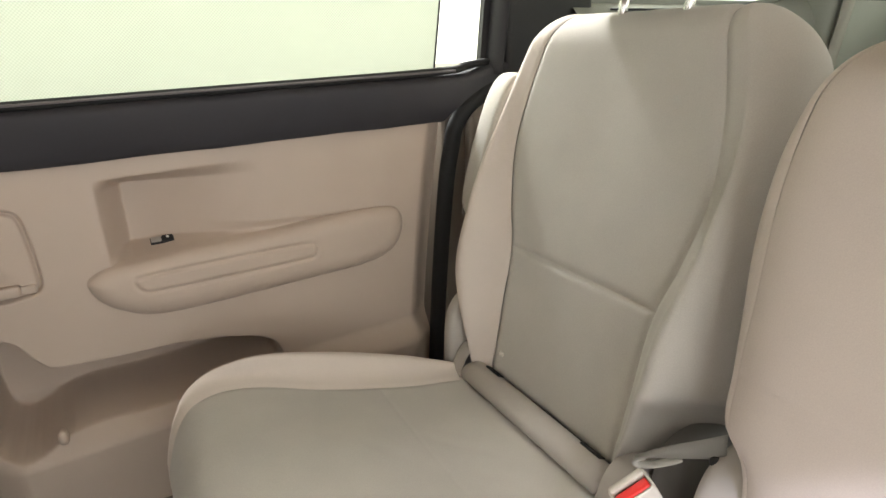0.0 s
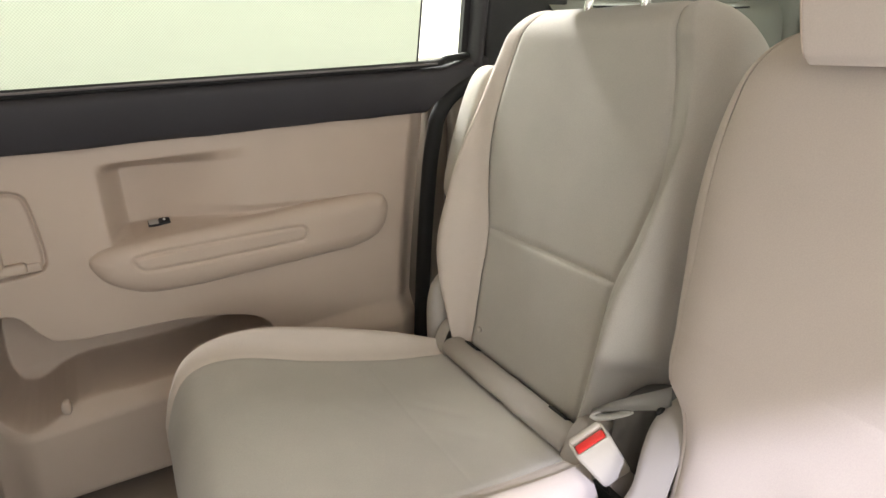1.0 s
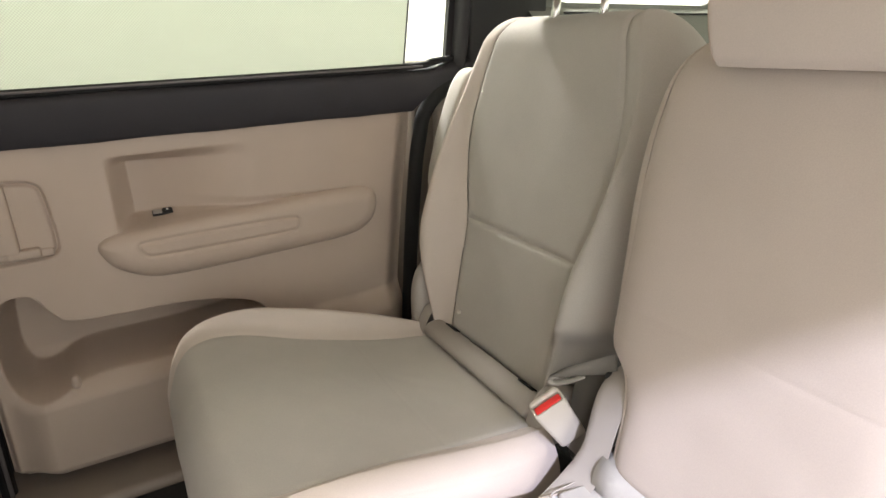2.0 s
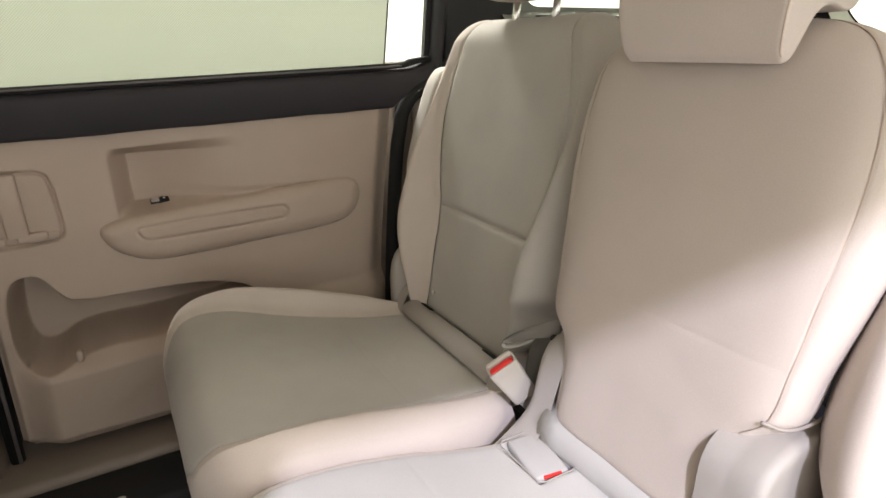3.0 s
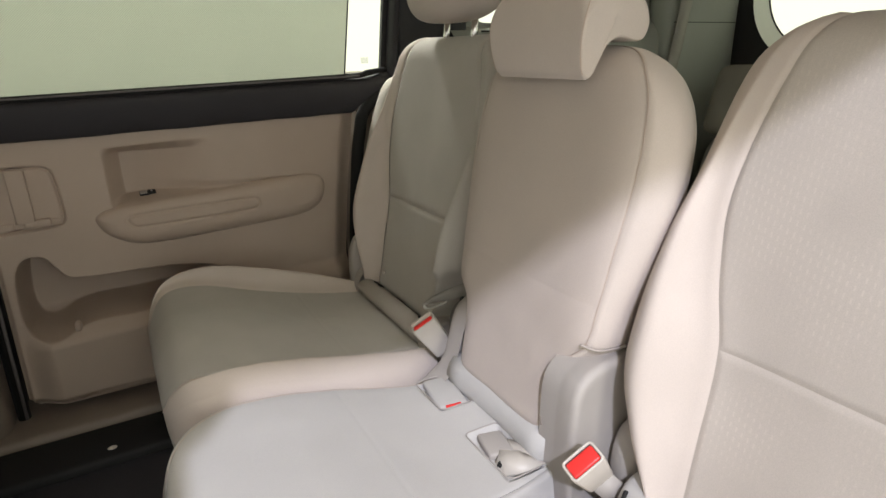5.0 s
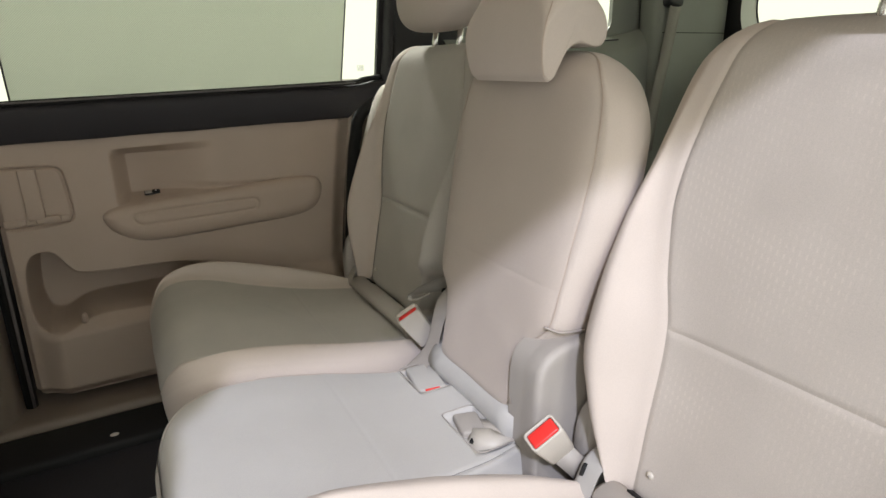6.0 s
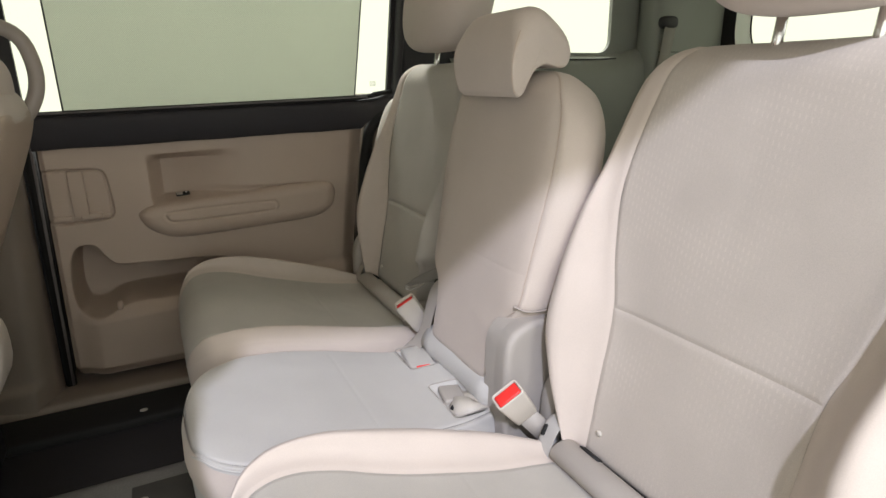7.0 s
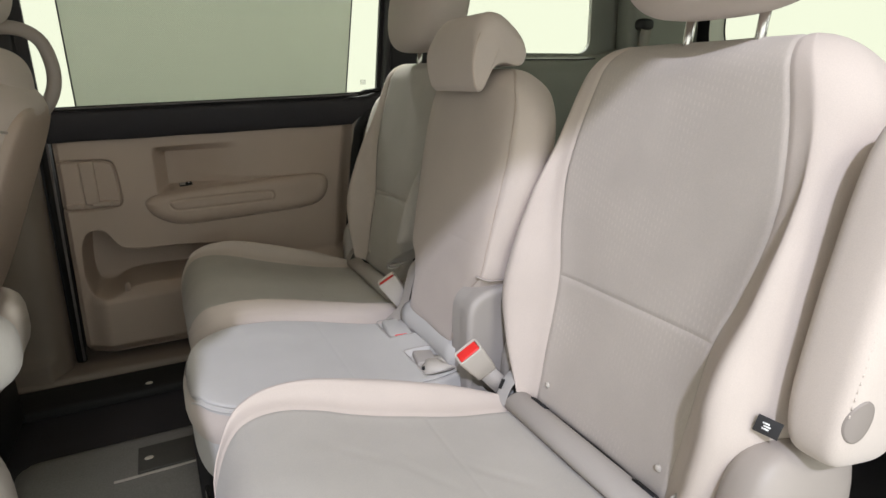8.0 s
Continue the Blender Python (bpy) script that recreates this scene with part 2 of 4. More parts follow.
def tube(points, r, sides=12, flat=1.0, closed=False):
    """A bar along points; flat squeezes its section across."""
    bm = bmesh.new()
    pts = [Vector(p) for p in points]
    rings, n = [], len(pts)
    up = None
    for i, p in enumerate(pts):
        d = (pts[min(i + 1, n - 1)] - pts[max(i - 1, 0)]).normalized()
        if up is None:
            up = Vector((0, 1, 0)) if abs(d.y) < 0.9 else Vector((1, 0, 0))
        a = (up - d * up.dot(d)).normalized()
        up = a
        b = d.cross(a)
        rr = r(i / (n - 1)) if callable(r) else r
        rings.append([bm.verts.new(p + a * rr * math.cos(2 * math.pi * k / sides) + b * rr * flat * math.sin(2 * math.pi * k / sides)) for k in range(sides)])
    for i in range(n - 1):
        for k in range(sides):
            m = (k + 1) % sides
            bm.faces.new((rings[i][k], rings[i][m], rings[i + 1][m], rings[i + 1][k]))
    bm.faces.new(rings[0][::-1])
    bm.faces.new(rings[-1])
    return bm


def smooth_path(points, n=30):
    fs = [spline([(i, p[k]) for i, p in enumerate(points)]) for k in range(3)]
    return [tuple(f(t) for f in fs) for t in np.linspace(0, len(points) - 1, n)]


def strap(points, width, thick, across):
    """A flat belt along points, with the width laid along the direction across(i) gives."""
    bm = bmesh.new()
    rings = []
    pts = [Vector(p) for p in points]
    n = len(pts)
    for i, p in enumerate(pts):
        d = (pts[min(i + 1, n - 1)] - pts[max(i - 1, 0)]).normalized()
        a = Vector(across(i / (n - 1)))
        a = (a - d * a.dot(d)).normalized()
        b = d.cross(a)
        rings.append([bm.verts.new(p + a * sx * width / 2 + b * sy * thick / 2) for sx, sy in ((-1, -1), (1, -1), (1, 1), (-1, 1))])
    for i in range(n - 1):
        for k in range(4):
            m = (k + 1) % 4
            bm.faces.new((rings[i][k], rings[i][m], rings[i + 1][m], rings[i + 1][k]))
    bm.faces.new(rings[0][::-1])
    bm.faces.new(rings[-1])
    return bm


def wall_with_hole(name, outer, hole, y0, y1, mat, label, category="wall", axis="y", parent=None):
    """A slab between two planes with one opening; outlines are rings of the same length."""
    bm = bmesh.new()
    put = (lambda p, q: (p[0], q, p[1])) if axis == "y" else (lambda p, q: (q, p[0], p[1]))
    v = [[bm.verts.new(put(p, q)) for p in ring] for q in (y0, y1) for ring in (outer, hole)]
    n = len(outer)
    for i in range(n):
        j = (i + 1) % n
        for a, b in ((0, 1), (1, 3), (3, 2), (2, 0)):
            bm.faces.new((v[a][i], v[a][j], v[b][j], v[b][i]))
    return solid(name, bm, mat, label, category, "structure", smooth=False) if parent is None else part(name, bm, mat, parent, label, False)


def rounded_rect(x0, x1, z0, z1, r, n=6):
    pts = []
    for cx, cz, a0 in ((x1 - r, z1 - r, 0), (x0 + r, z1 - r, 90), (x0 + r, z0 + r, 180), (x1 - r, z0 + r, 270)):
        for k in range(n + 1):
            a = radians(a0 + 90 * k / n)
            pts.append((cx + r * math.cos(a), cz + r * math.sin(a)))
    return pts


def square_ring(x0, x1, z0, z1, n=6):
    """A rectangle with as many corners as rounded_rect gives, along the same turns."""
    out = []
    corners = [(x1, z1), (x0, z1), (x0, z0), (x1, z0)]
    for c in range(4):
        prev, here, nxt = corners[c - 1], corners[c], corners[(c + 1) % 4]
        for k in range(n + 1):
            t = (k - n / 2) / (n / 2) * 0.35
            q = prev if t < 0 else nxt
            out.append((here[0] + (q[0] - here[0]) * abs(t), here[1] + (q[1] - here[1]) * abs(t)))
    return out


# ---------------------------------------------------------------- sizes
FLOOR = 0.12
DOOR = 0.80
RECLINE = radians(11.5)
SIN, COS = math.sin(RECLINE), math.cos(RECLINE)


def on_back(px, pz):
    """Place on a reclined seat back: sideways y, s up along the back, n forward of it."""
    return lambda y, s, n: (px + s * SIN - n * COS, y, pz + s * COS + n * SIN)


def arch_cover(outline, y0, rings):
    """A moulded cover with the given (x, z) outline: rings of (inset, y) step across its face."""
    bm = bmesh.new()
    cx, cz = sum(p[0] for p in outline) / len(outline), sum(p[1] for p in outline) / len(outline)
    rows = []
    for ins, y in [(0, y0)] + list(rings):
        row = []
        for x, z in outline:
            d = math.hypot(x - cx, z - cz)
            row.append(bm.verts.new((x + (cx - x) / d * min(ins, 0.8 * d), y, z + (cz - z) / d * min(ins, 0.8 * d))))
        rows.append(row)
    n = len(outline)
    for p, q in zip(rows, rows[1:]):
        for k in range(n):
            m = (k + 1) % n
            bm.faces.new((p[k], p[m], q[m], q[k]))
    bm.faces.new(rows[-1])
    return bm


def slab(outline, y0, y1, r, steps=5):
    """A plate with the given (x, z) outline whose y1 face has a rounded rim."""
    bm = bmesh.new()
    cx, cz = sum(p[0] for p in outline) / len(outline), sum(p[1] for p in outline) / len(outline)
    rings = [[bm.verts.new((x, y0, z)) for x, z in outline]]
    sgn = 1 if y1 > y0 else -1
    for k in range(steps + 1):
        a = math.pi / 2 * k / steps
        ins, y = r * (1 - math.cos(a)), y1 - sgn * r * (1 - math.sin(a))
        ring = []
        for x, z in outline:
            d = math.hypot(x - cx, z - cz)
            ring.append(bm.verts.new((x + (cx - x) / d * ins, y, z + (cz - z) / d * ins)))
        rings.append(ring)
    n = len(outline)
    for p, q in zip(rings, rings[1:]):
        for k in range(n):
            m = (k + 1) % n
            bm.faces.new((p[k], p[m], q[m], q[k]))
    cap = bmesh.ops.triangle_fill(bm, use_beauty=True, edges=[bm.edges.get((rings[-1][k], rings[-1][(k + 1) % n])) for k in range(n)])
    return bm


def chaikin(poly, cuts=3):
    for _ in range(cuts):
        out = []
        for i in range(len(poly)):
            (ax, az), (bx, bz) = poly[i], poly[(i + 1) % len(poly)]
            out += [(0.75 * ax + 0.25 * bx, 0.75 * az + 0.25 * bz), (0.25 * ax + 0.75 * bx, 0.25 * az + 0.75 * bz)]
        poly = out
    return poly


# ---------------------------------------------------------------- outer seats
# slack creases in the seat cushions: x, y from the seat middle, to x, y, depth
CREASES = ((-0.275, 0.045, -0.225, -0.015, 0.0012), (-0.190, 0.030, -0.120, -0.030, 0.0014), (-0.175, -0.045, -0.125, -0.085, 0.0010),
           (-0.330, -0.070, -0.250, -0.100, 0.0009), (-0.350, 0.090, -0.290, 0.050, 0.0009))
seam_half = spline([(-0.2, 0.125), (-0.1, 0.128), (0, 0.133), (0.06, 0.150), (0.14, 0.163), (0.22, 0.154), (0.30, 0.132), (0.335, 0.118)])
back_half = spline([(-0.215, 0.150), (-0.17, 0.180), (-0.12, 0.210), (-0.06, 0.234), (0.05, 0.235), (0.15, 0.222), (0.24, 0.212), (0.285, 0.198), (0.31, 0.180), (0.328, 0.155), (0.335, 0.135)])
bolster_rise = spline([(-0.215, 0.022), (-0.1, 0.054), (-0.02, 0.063), (0.1, 0.037), (0.2, 0.006), (0.3, -0.005), (0.335, -0.005)])
S0, S1 = -0.215, 0.335


def back_section(s, p, flare=0.0):
    """Half section of an outer backrest: p 0 at the middle, 1 at the seam, 3 at the side, 5 at the back's edge, 6 behind."""
    hw, w, b = seam_half(s), back_half(s), bolster_rise(s)
    w = max(w, hw + 0.004) + flare * min(max((-0.04 - s) / 0.165, 0), 1)
    k = w - hw
    pts = [(0, -0.006), (hw, 0), (hw + 0.52 * k, b * 0.86), (w, b * 0.45 - 0.036), (w - 0.004, -0.088), (w - 0.038, -0.117), (0, -0.122)]
    l, n = spline2(pts)(p)
    r = 0.05
    d = min((S1 - s) / r, (s - S0) / 0.022, 1)
    g = math.sqrt(max(1 - (1 - d) ** 2, 0))
    return l, -0.055 + (n + 0.055) * g


def outer_seat(yc, out, label, cloth, inner_rise, inner_seam):
    """out: +1 where the seat's outer side is towards +y."""
    root = thing("rear_passenger_seat", (-0.2, yc, FLOOR), label, "car seat", "second-row seats")
    place = on_back(0.02, 0.6)

    def sheet(s0, s1, p0, p1, side):
        def f(u, v):
            s = s0 + (s1 - s0) * v
            p = p0 + (p1 - p0) * u
            sg = side if side else (1 if p >= 0 else -1)
            l, n = back_section(s, abs(p), 0.048 if out < 0 and sg > 0 else 0.0)
            if out > 0 and sg > 0:
                l += 0.011 * min(max((s + 0.02) / 0.2, 0), 1) * min(abs(p) * 0.5, 1)
            if out < 0 and sg > 0 and 2 < abs(p) < 5:
                ease = [min(max(q, 0), 1) for q in ((abs(p) - 2.0) / 1.0, (0.17 - s) / 0.12)]
                roll, low = (q * q * (3 - 2 * q) for q in ease)
                n -= 0.032 * roll * low
            if out > 0 and sg < 0 and abs(p) < 5:
                ease = [min(max(q, 0), 1) for q in ((abs(p) - 2.0) / 1.2, (0.16 - s) / 0.12, (-0.060 - 0.02 * max(2.6 - abs(p), 0) - s) / 0.022, (abs(p) - 1.5) / 0.7)]
                roll, low, under, past = (q * q * (3 - 2 * q) for q in ease)
                n -= 0.010 * roll * low + 0.060 * under * past
            return place(yc + out * sg * l, s, n)
        return f
    back = part("backrest", panel(sheet(S0, S1, 5, 6, 1), 6, 20), GREY, root, "moulded grey back shell")
    part("back_shell", panel(sheet(S0, S1, 5, 6, -1), 6, 20), GREY, back)
    up = out > 0
    part("upper_insert", panel(sheet(0.0, S1, -1, 1, 0), 40, 44, "abc", 0.0036 if up else 0.0020, 0.0045 if up else 0.0032, soft=0.0007, flip=up), cloth, back, "grey ribbed fabric insert")
    part("lower_insert", panel(sheet(S0, 0.0, -1, 1, 0), 40, 30, "abd", 0.0036 if up else 0.0020, 0.0045 if up else 0.0032, soft=0.0007, flip=up), cloth, back, "grey ribbed fabric insert")
    part("inner_bolster", panel(sheet(S0, S1, 1, 5, -1), 40, 56, "a", 0.0036 if up else 0.0020, 0.0045 if up else 0.0032, flip=not up), SMOOTH if up else FABRIC, back, "padded grey fabric bolster" if up else "padded beige fabric bolster")
    part("outer_bolster", panel(sheet(S0, S1, 1, 5, 1), 40, 56, "a", 0.0020, 0.0032, flip=up), FABRIC, back, "padded beige fabric bolster")
    for sg in ((1,) if up else (-1, 1)):
        c = place(yc + sg * 0.108, -0.165, -0.001)
        part("fastener", pillow(*c, 0.003, 0.0048, 0.0048, 2, 14, 8), BUCKLE, back, "small ivory plug")
    # head restraint
    yh = yc - (0.008 if out > 0 else 0.022)
    head = part("headrest", pillow(0.122, yh, 1.038, 0.062, 0.141, 0.098, 3.2, 56, 36,
                                   lambda x, y, z: (x + 0.25 * z - 0.18 * (1 - y * y), y * (1 - 0.10 * z * z - 0.08 * max(-z, 0)), z)), FABRIC, root, "padded beige fabric headrest")
    for sg in (-1, 1):
        part("post", tube([(0.113, yh + sg * 0.049, 0.885), (0.124, yh + sg * 0.049, 0.965)], 0.0058, 16), CHROME, head, "bright steel post")
    # cushion: a rounded plan, a tapering insert and bolsters that rise less on the inner side
    seam = spline([(-0.482, 0.140), (-0.455, 0.165), (-0.41, 0.181), (-0.35, 0.178), (-0.27, 0.162), (-0.15, 0.150), (-0.05, 0.144)])
    flank = spline([(-0.43, 0.238), (-0.30, 0.240), (-0.2, 0.236), (-0.12, 0.225), (-0.05, 0.205)])
    rise = spline([(-0.478, 0.002), (-0.44, 0.010), (-0.40, 0.020), (-0.34, 0.032), (-0.22, 0.036), (-0.13, 0.028), (-0.05, 0.010)])
    top = spline([(-0.478, 0.450), (-0.44, 0.464), (-0.40, 0.467), (-0.35, 0.458), (-0.25, 0.431), (-0.15, 0.406), (-0.05, 0.390)])
    X0, X1, WIDE, RX, RY = -0.482, -0.05, 0.238, 0.072, 0.105

    def half(x):
        d = min((x - X0) / RX, 1)
        return min(flank(x), WIDE - RY + RY * math.sqrt(max(1 - (1 - d) ** 2, 0)))

    def csection(x, p, sg):
        w, b, z = half(x), rise(x) * (1.0 if sg > 0 else inner_rise), top(x)
        hw = min(seam(x) + (0.0 if sg > 0 else inner_seam), w - 0.014)
        pts = [(0, -0.004), (hw, 0), (hw + 0.52 * (w - hw), b), (w + 0.003, b - 0.040), (w, -0.095), (w - 0.03, -0.15)]
        l, n = spline2(pts)(p)
        d = min((x - X0) / 0.045, 1)
        g = math.sqrt(max(1 - (1 - d) ** 2, 0))
        return l, z - 0.07 + (n + 0.07) * (0.12 + 0.88 * g)

    def csheet(x0, x1, p0, p1, side):
        def f(u, v):
            x = x0 + (x1 - x0) * v
            p = p0 + (p1 - p0) * u
            sg = side if side else (1 if p >= 0 else -1)
            l, z = csection(x, abs(p), sg)
            y = out * sg * l
            for ax, ay, bx, by, deep in CREASES:
                ex, ey = bx - ax, by - ay
                t = min(max(((x - ax) * ex + (y - ay) * ey) / (ex * ex + ey * ey), 0), 1)
                d = math.hypot(x - ax - t * ex, y - ay - t * ey)
                z -= 0.6 * deep * math.sin(math.pi * (0.08 + 0.84 * t)) * (math.exp(-(d / 0.006) ** 2) - 0.45 * math.exp(-((d - 0.013) / 0.008) ** 2))
            return (x, yc + y, z)
        return f
    cush = part("cushion", panel(csheet(X0, -0.196, -1, 1, 0), 84, 64, "ab", 0.0022, 0.004, faint="d", flip=up), SMOOTH, root, "grey fabric seat cushion with slack creases")
    part("rear_insert", panel(csheet(-0.196, X1, -1, 1, 0), 84, 48, "ab", 0.0022, 0.004, faint="c", flip=up), SMOOTH, cush)
    for name, side in (("inner", -1), ("outer", 1)):
        turn = up if side > 0 else not up
        part(name + "_bolster", panel(csheet(X0, X1, 1, 2.62, side), 26, 60, "a", 0.0022, 0.004, faint="b", flip=turn), FABRIC, cush, "padded beige fabric bolster")
        part(name + "_side_panel", panel(csheet(X0, X1, 2.62, 5, side), 26, 60, faint="a", flip=turn), FABRIC, cush, "beige fabric side below the piped edge")

    def fsheet(u, v):
        k = (u * 2 - 1) * 0.995
        y = k * WIDE
        q = max((abs(y) - (WIDE - RY)) / RY, 0)
        xe = X0 + 0.002 + RX * (1 - math.sqrt(max(1 - q * q, 0)))
        zt = top(X0) - 0.07
        bulge = -0.006 * math.sin(math.pi * v) * (1 - k ** 4)
        return (xe + bulge + 0.05 * v * v, yc + y * (1 - 0.03 * v), zt + 0.012 - 0.16 * v)
    part("front_panel", panel(fsheet, 60, 14), SMOOTH, cush, "grey fabric front edge")
    # hinge roller cover between cushion and back
    part("hinge_cover", tube([(-0.041, yc - 0.146, 0.400), (-0.041, yc - 0.142, 0.401), (-0.041, yc + 0.142, 0.401), (-0.041, yc + 0.146, 0.400)], lambda t: 0.019 if t in (0, 1) else 0.023, 28, 0.66), GREY, root, "smooth grey plastic hinge cover")
    for sg in (-1, 1):
        plate = chaikin([(-0.068, 0.376), (-0.058, 0.404), (-0.046, 0.430), (-0.022, 0.441), (0.020, 0.430), (0.035, 0.39), (0.025, 0.36), (-0.055, 0.360)], 3)
        part("hinge_bracket", slab(plate, yc + sg * 0.148, yc + sg * 0.182, 0.010), STOWED if out < 0 else GREY, root, "moulded grey plastic bracket at the hinge")
    if out < 0:
        part("bracket_slot", turned(box(-0.0025, 0.0025, -0.0018, 0.0018, -0.008, 0.008, 0.0008), pose(-0.053, yc + 0.170, 0.420, 0, 24, 0)), RUBBER, root, "narrow black slot in the bracket")
    for dy in (-0.105, 0.105):
        part("hinge_slot", turned(box(-0.005, 0.005, -0.017, 0.017, -0.003, 0.0008), pose(-0.026, yc + dy, 0.4135, 0, 30, 0)), RUBBER, root, "black slot for the anchor")
    # raised armrest on the outer side
    bm = pillow(0, 0, 0, 0.062, 0.031, 0.159 if out < 0 else 0.125, 4.5, 44, 44, lambda x, y, z: (x * (1 - 0.12 * max(z, 0)), y, z))
    m = Matrix.Translation((0.073, yc + out * 0.260, 0.691) if out < 0 else (0.106, yc + 0.262, 0.712)) @ pose(0, 0, 0, 0, 11.5 if out < 0 else 16, 0)
    arm = part("armrest", turned(bm, m), FABRIC if out < 0 else SMOOTH, root, "raised beige padded armrest")
    tall = 0.159 if out < 0 else 0.125
    cap = bmesh.new()
    cap_rows = []
    for f in (1.0, 0.97, 0.9, 0.6, 0.3, 0.02):
        row = []
        for k in range(36):
            lx, lz = -0.0415 + 0.0140 * f * math.cos(k * math.pi / 18), -0.105 + 0.0205 * f * math.sin(k * math.pi / 18)
            ly = 0.031 * max(1 - (abs(lx) / 0.062) ** 4.5 - (abs(lz) / tall) ** 4.5, 0.02) ** (1 / 4.5)
            row.append(cap.verts.new((lx, out * (ly + (0.0015 if f < 0.99 else -0.001)), lz)))
        cap_rows.append(row)
    for r0, r1 in zip(cap_rows, cap_rows[1:]):
        for k in range(36):
            cap.faces.new((r0[k], r0[(k + 1) % 36], r1[(k + 1) % 36], r1[k]))
    cap.faces.new(cap_rows[-1])
    part("pivot_cap", turned(cap, m), PIVOT, arm, "oval grey-brown pivot cap")
    if out < 0:
        seam_bm = bmesh.new()
        for k in range(34):
            st = box(-0.0006, 0.0006, -0.0005, 0.0005, -0.0015, 0.0015)
            turned(st, m @ pose(-0.054, out * 0.0255, -0.10 + k * 0.0075, 0, 0, 0))
            tmp = bpy.data.meshes.new("stitch")
            st.to_mesh(tmp)
            st.free()
            seam_bm.from_mesh(tmp)
            bpy.data.meshes.remove(tmp)
        part("stitching", seam_bm, FABRIC, arm, "row of beige stitches")
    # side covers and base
    # inner cover: on the far seat its grey is darkened for the shaded gap
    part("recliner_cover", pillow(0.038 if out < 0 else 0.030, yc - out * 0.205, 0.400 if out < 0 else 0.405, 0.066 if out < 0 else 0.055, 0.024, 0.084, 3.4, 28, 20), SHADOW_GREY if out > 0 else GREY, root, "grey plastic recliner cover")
    part("recliner_cover", pillow(0.034 if out < 0 else 0.026, yc + out * (0.226 if out < 0 else 0.200), 0.435 if out < 0 else 0.41, 0.082, 0.034 if out < 0 else 0.024, 0.108, 3.2, 32, 24), TAUPE if out < 0 else GREY, root, "grey plastic recliner cover")
    part("seat_base", box(-0.44, 0.02, yc - 0.19, yc + 0.19, 0.25, 0.31, 0.015), BLACK, root, "black metal seat frame")
    for sx in (-0.40, -0.03):
        for sg in (-1, 1):
            part("leg", box(sx - 0.02, sx + 0.02, yc + sg * 0.16 - 0.015, yc + sg * 0.16 + 0.015, FLOOR, 0.26, 0.006), BLACK, root)
    return root, back, place


YA, YB, YM = 0.420, -0.378, 0.005
seat_a, back_a, _ = outer_seat(YA, 1, "grey and beige fabric car seat beside the far door", SMOOTH, 0.5, 0.012)
seat_b, back_b, place_b = outer_seat(YB, -1, "grey and beige fabric car seat beside the open door", INSERT, 0.9, -0.004)

# ---------------------------------------------------------------- middle seat
mid = thing("rear_middle_seat", (-0.25, YM, FLOOR), "narrow grey fabric middle seat with a wrap-over headrest", "car seat", "second-row seats")
place_m = on_back(-0.045, 0.62)
mid_seam = spline([(-0.2, 0.098), (-0.11, 0.102), (-0.075, 0.112), (-0.05, 0.134), (0, 0.140), (0.07, 0.145), (0.15, 0.1505), (0.222, 0.145), (0.249, 0.134), (0.271, 0.113), (0.284, 0.080), (0.292, 0.030)])
mid_half = spline([(-0.2, 0.114), (-0.11, 0.116), (-0.075, 0.126), (-0.05, 0.148), (0, 0.155), (0.06, 0.166), (0.115, 0.173), (0.174, 0.172), (0.213, 0.165), (0.246, 0.148), (0.268, 0.126), (0.285, 0.086), (0.292, 0.040)])
M0, M1 = -0.2, 0.292


def mid_section(s, p):
    w = mid_half(s)
    hw = max(min(mid_seam(s), w - 0.006), 0.01)
    pts = [(0, 0.004), (hw * 0.75, 0.003), (hw, -0.006), (0.4 * hw + 0.6 * w, -0.015), (w, -0.038), (w - 0.009, -0.068), (w - 0.035, -0.092), (0, -0.098)]
    l, n = spline2(pts)(p)
    d = min((M1 - s) / 0.05, (s - M0) / 0.03, 1)
    g = math.sqrt(max(1 - (1 - d) ** 2, 0))
    return l, -0.065 + (n + 0.065) * g


def mid_sheet(s0, s1, p0, p1, side):
    def f(u, v):
        s, p = s0 + (s1 - s0) * v, p0 + (p1 - p0) * u
        sg = side if side else (1 if p >= 0 else -1)
        l, n = mid_section(s, abs(p))
        return place_m(YM + sg * l, s, n)
    return f


mid_back = part("backrest", panel(mid_sheet(0.0, M1, -2, 2, 0), 48, 60, "ab", 0.0007, 0.0016, faint="c", flip=True), PLAIN, mid, "grey fabric backrest")
part("lower_insert", panel(mid_sheet(M0, 0.0, -2, 2, 0), 48, 40, "ab", 0.0007, 0.0016, faint="d", flip=True), PLAIN, mid_back)
for sg in (-1, 1):
    part("side_bolster", panel(mid_sheet(M0, M1, 2, 6, sg), 30, 90, "a", 0.0007, 0.0016, soft=0.0007, flip=sg > 0), FABRIC if sg < 0 else PLAIN, mid_back, "padded beige fabric side" if sg < 0 else "padded grey fabric side")
    part("back_shell", panel(mid_sheet(M0, M1, 6, 7, sg), 5, 20), GREY, mid_back)
stitch = mid_sheet(M0, M1 - 0.004, 2, 2, -1)
part("seam", tube([stitch(0, 0.15 + 0.85 * k / 69) for k in range(70)], 0.0005, 6), TRIM, mid_back, "thin brown stitched seam")


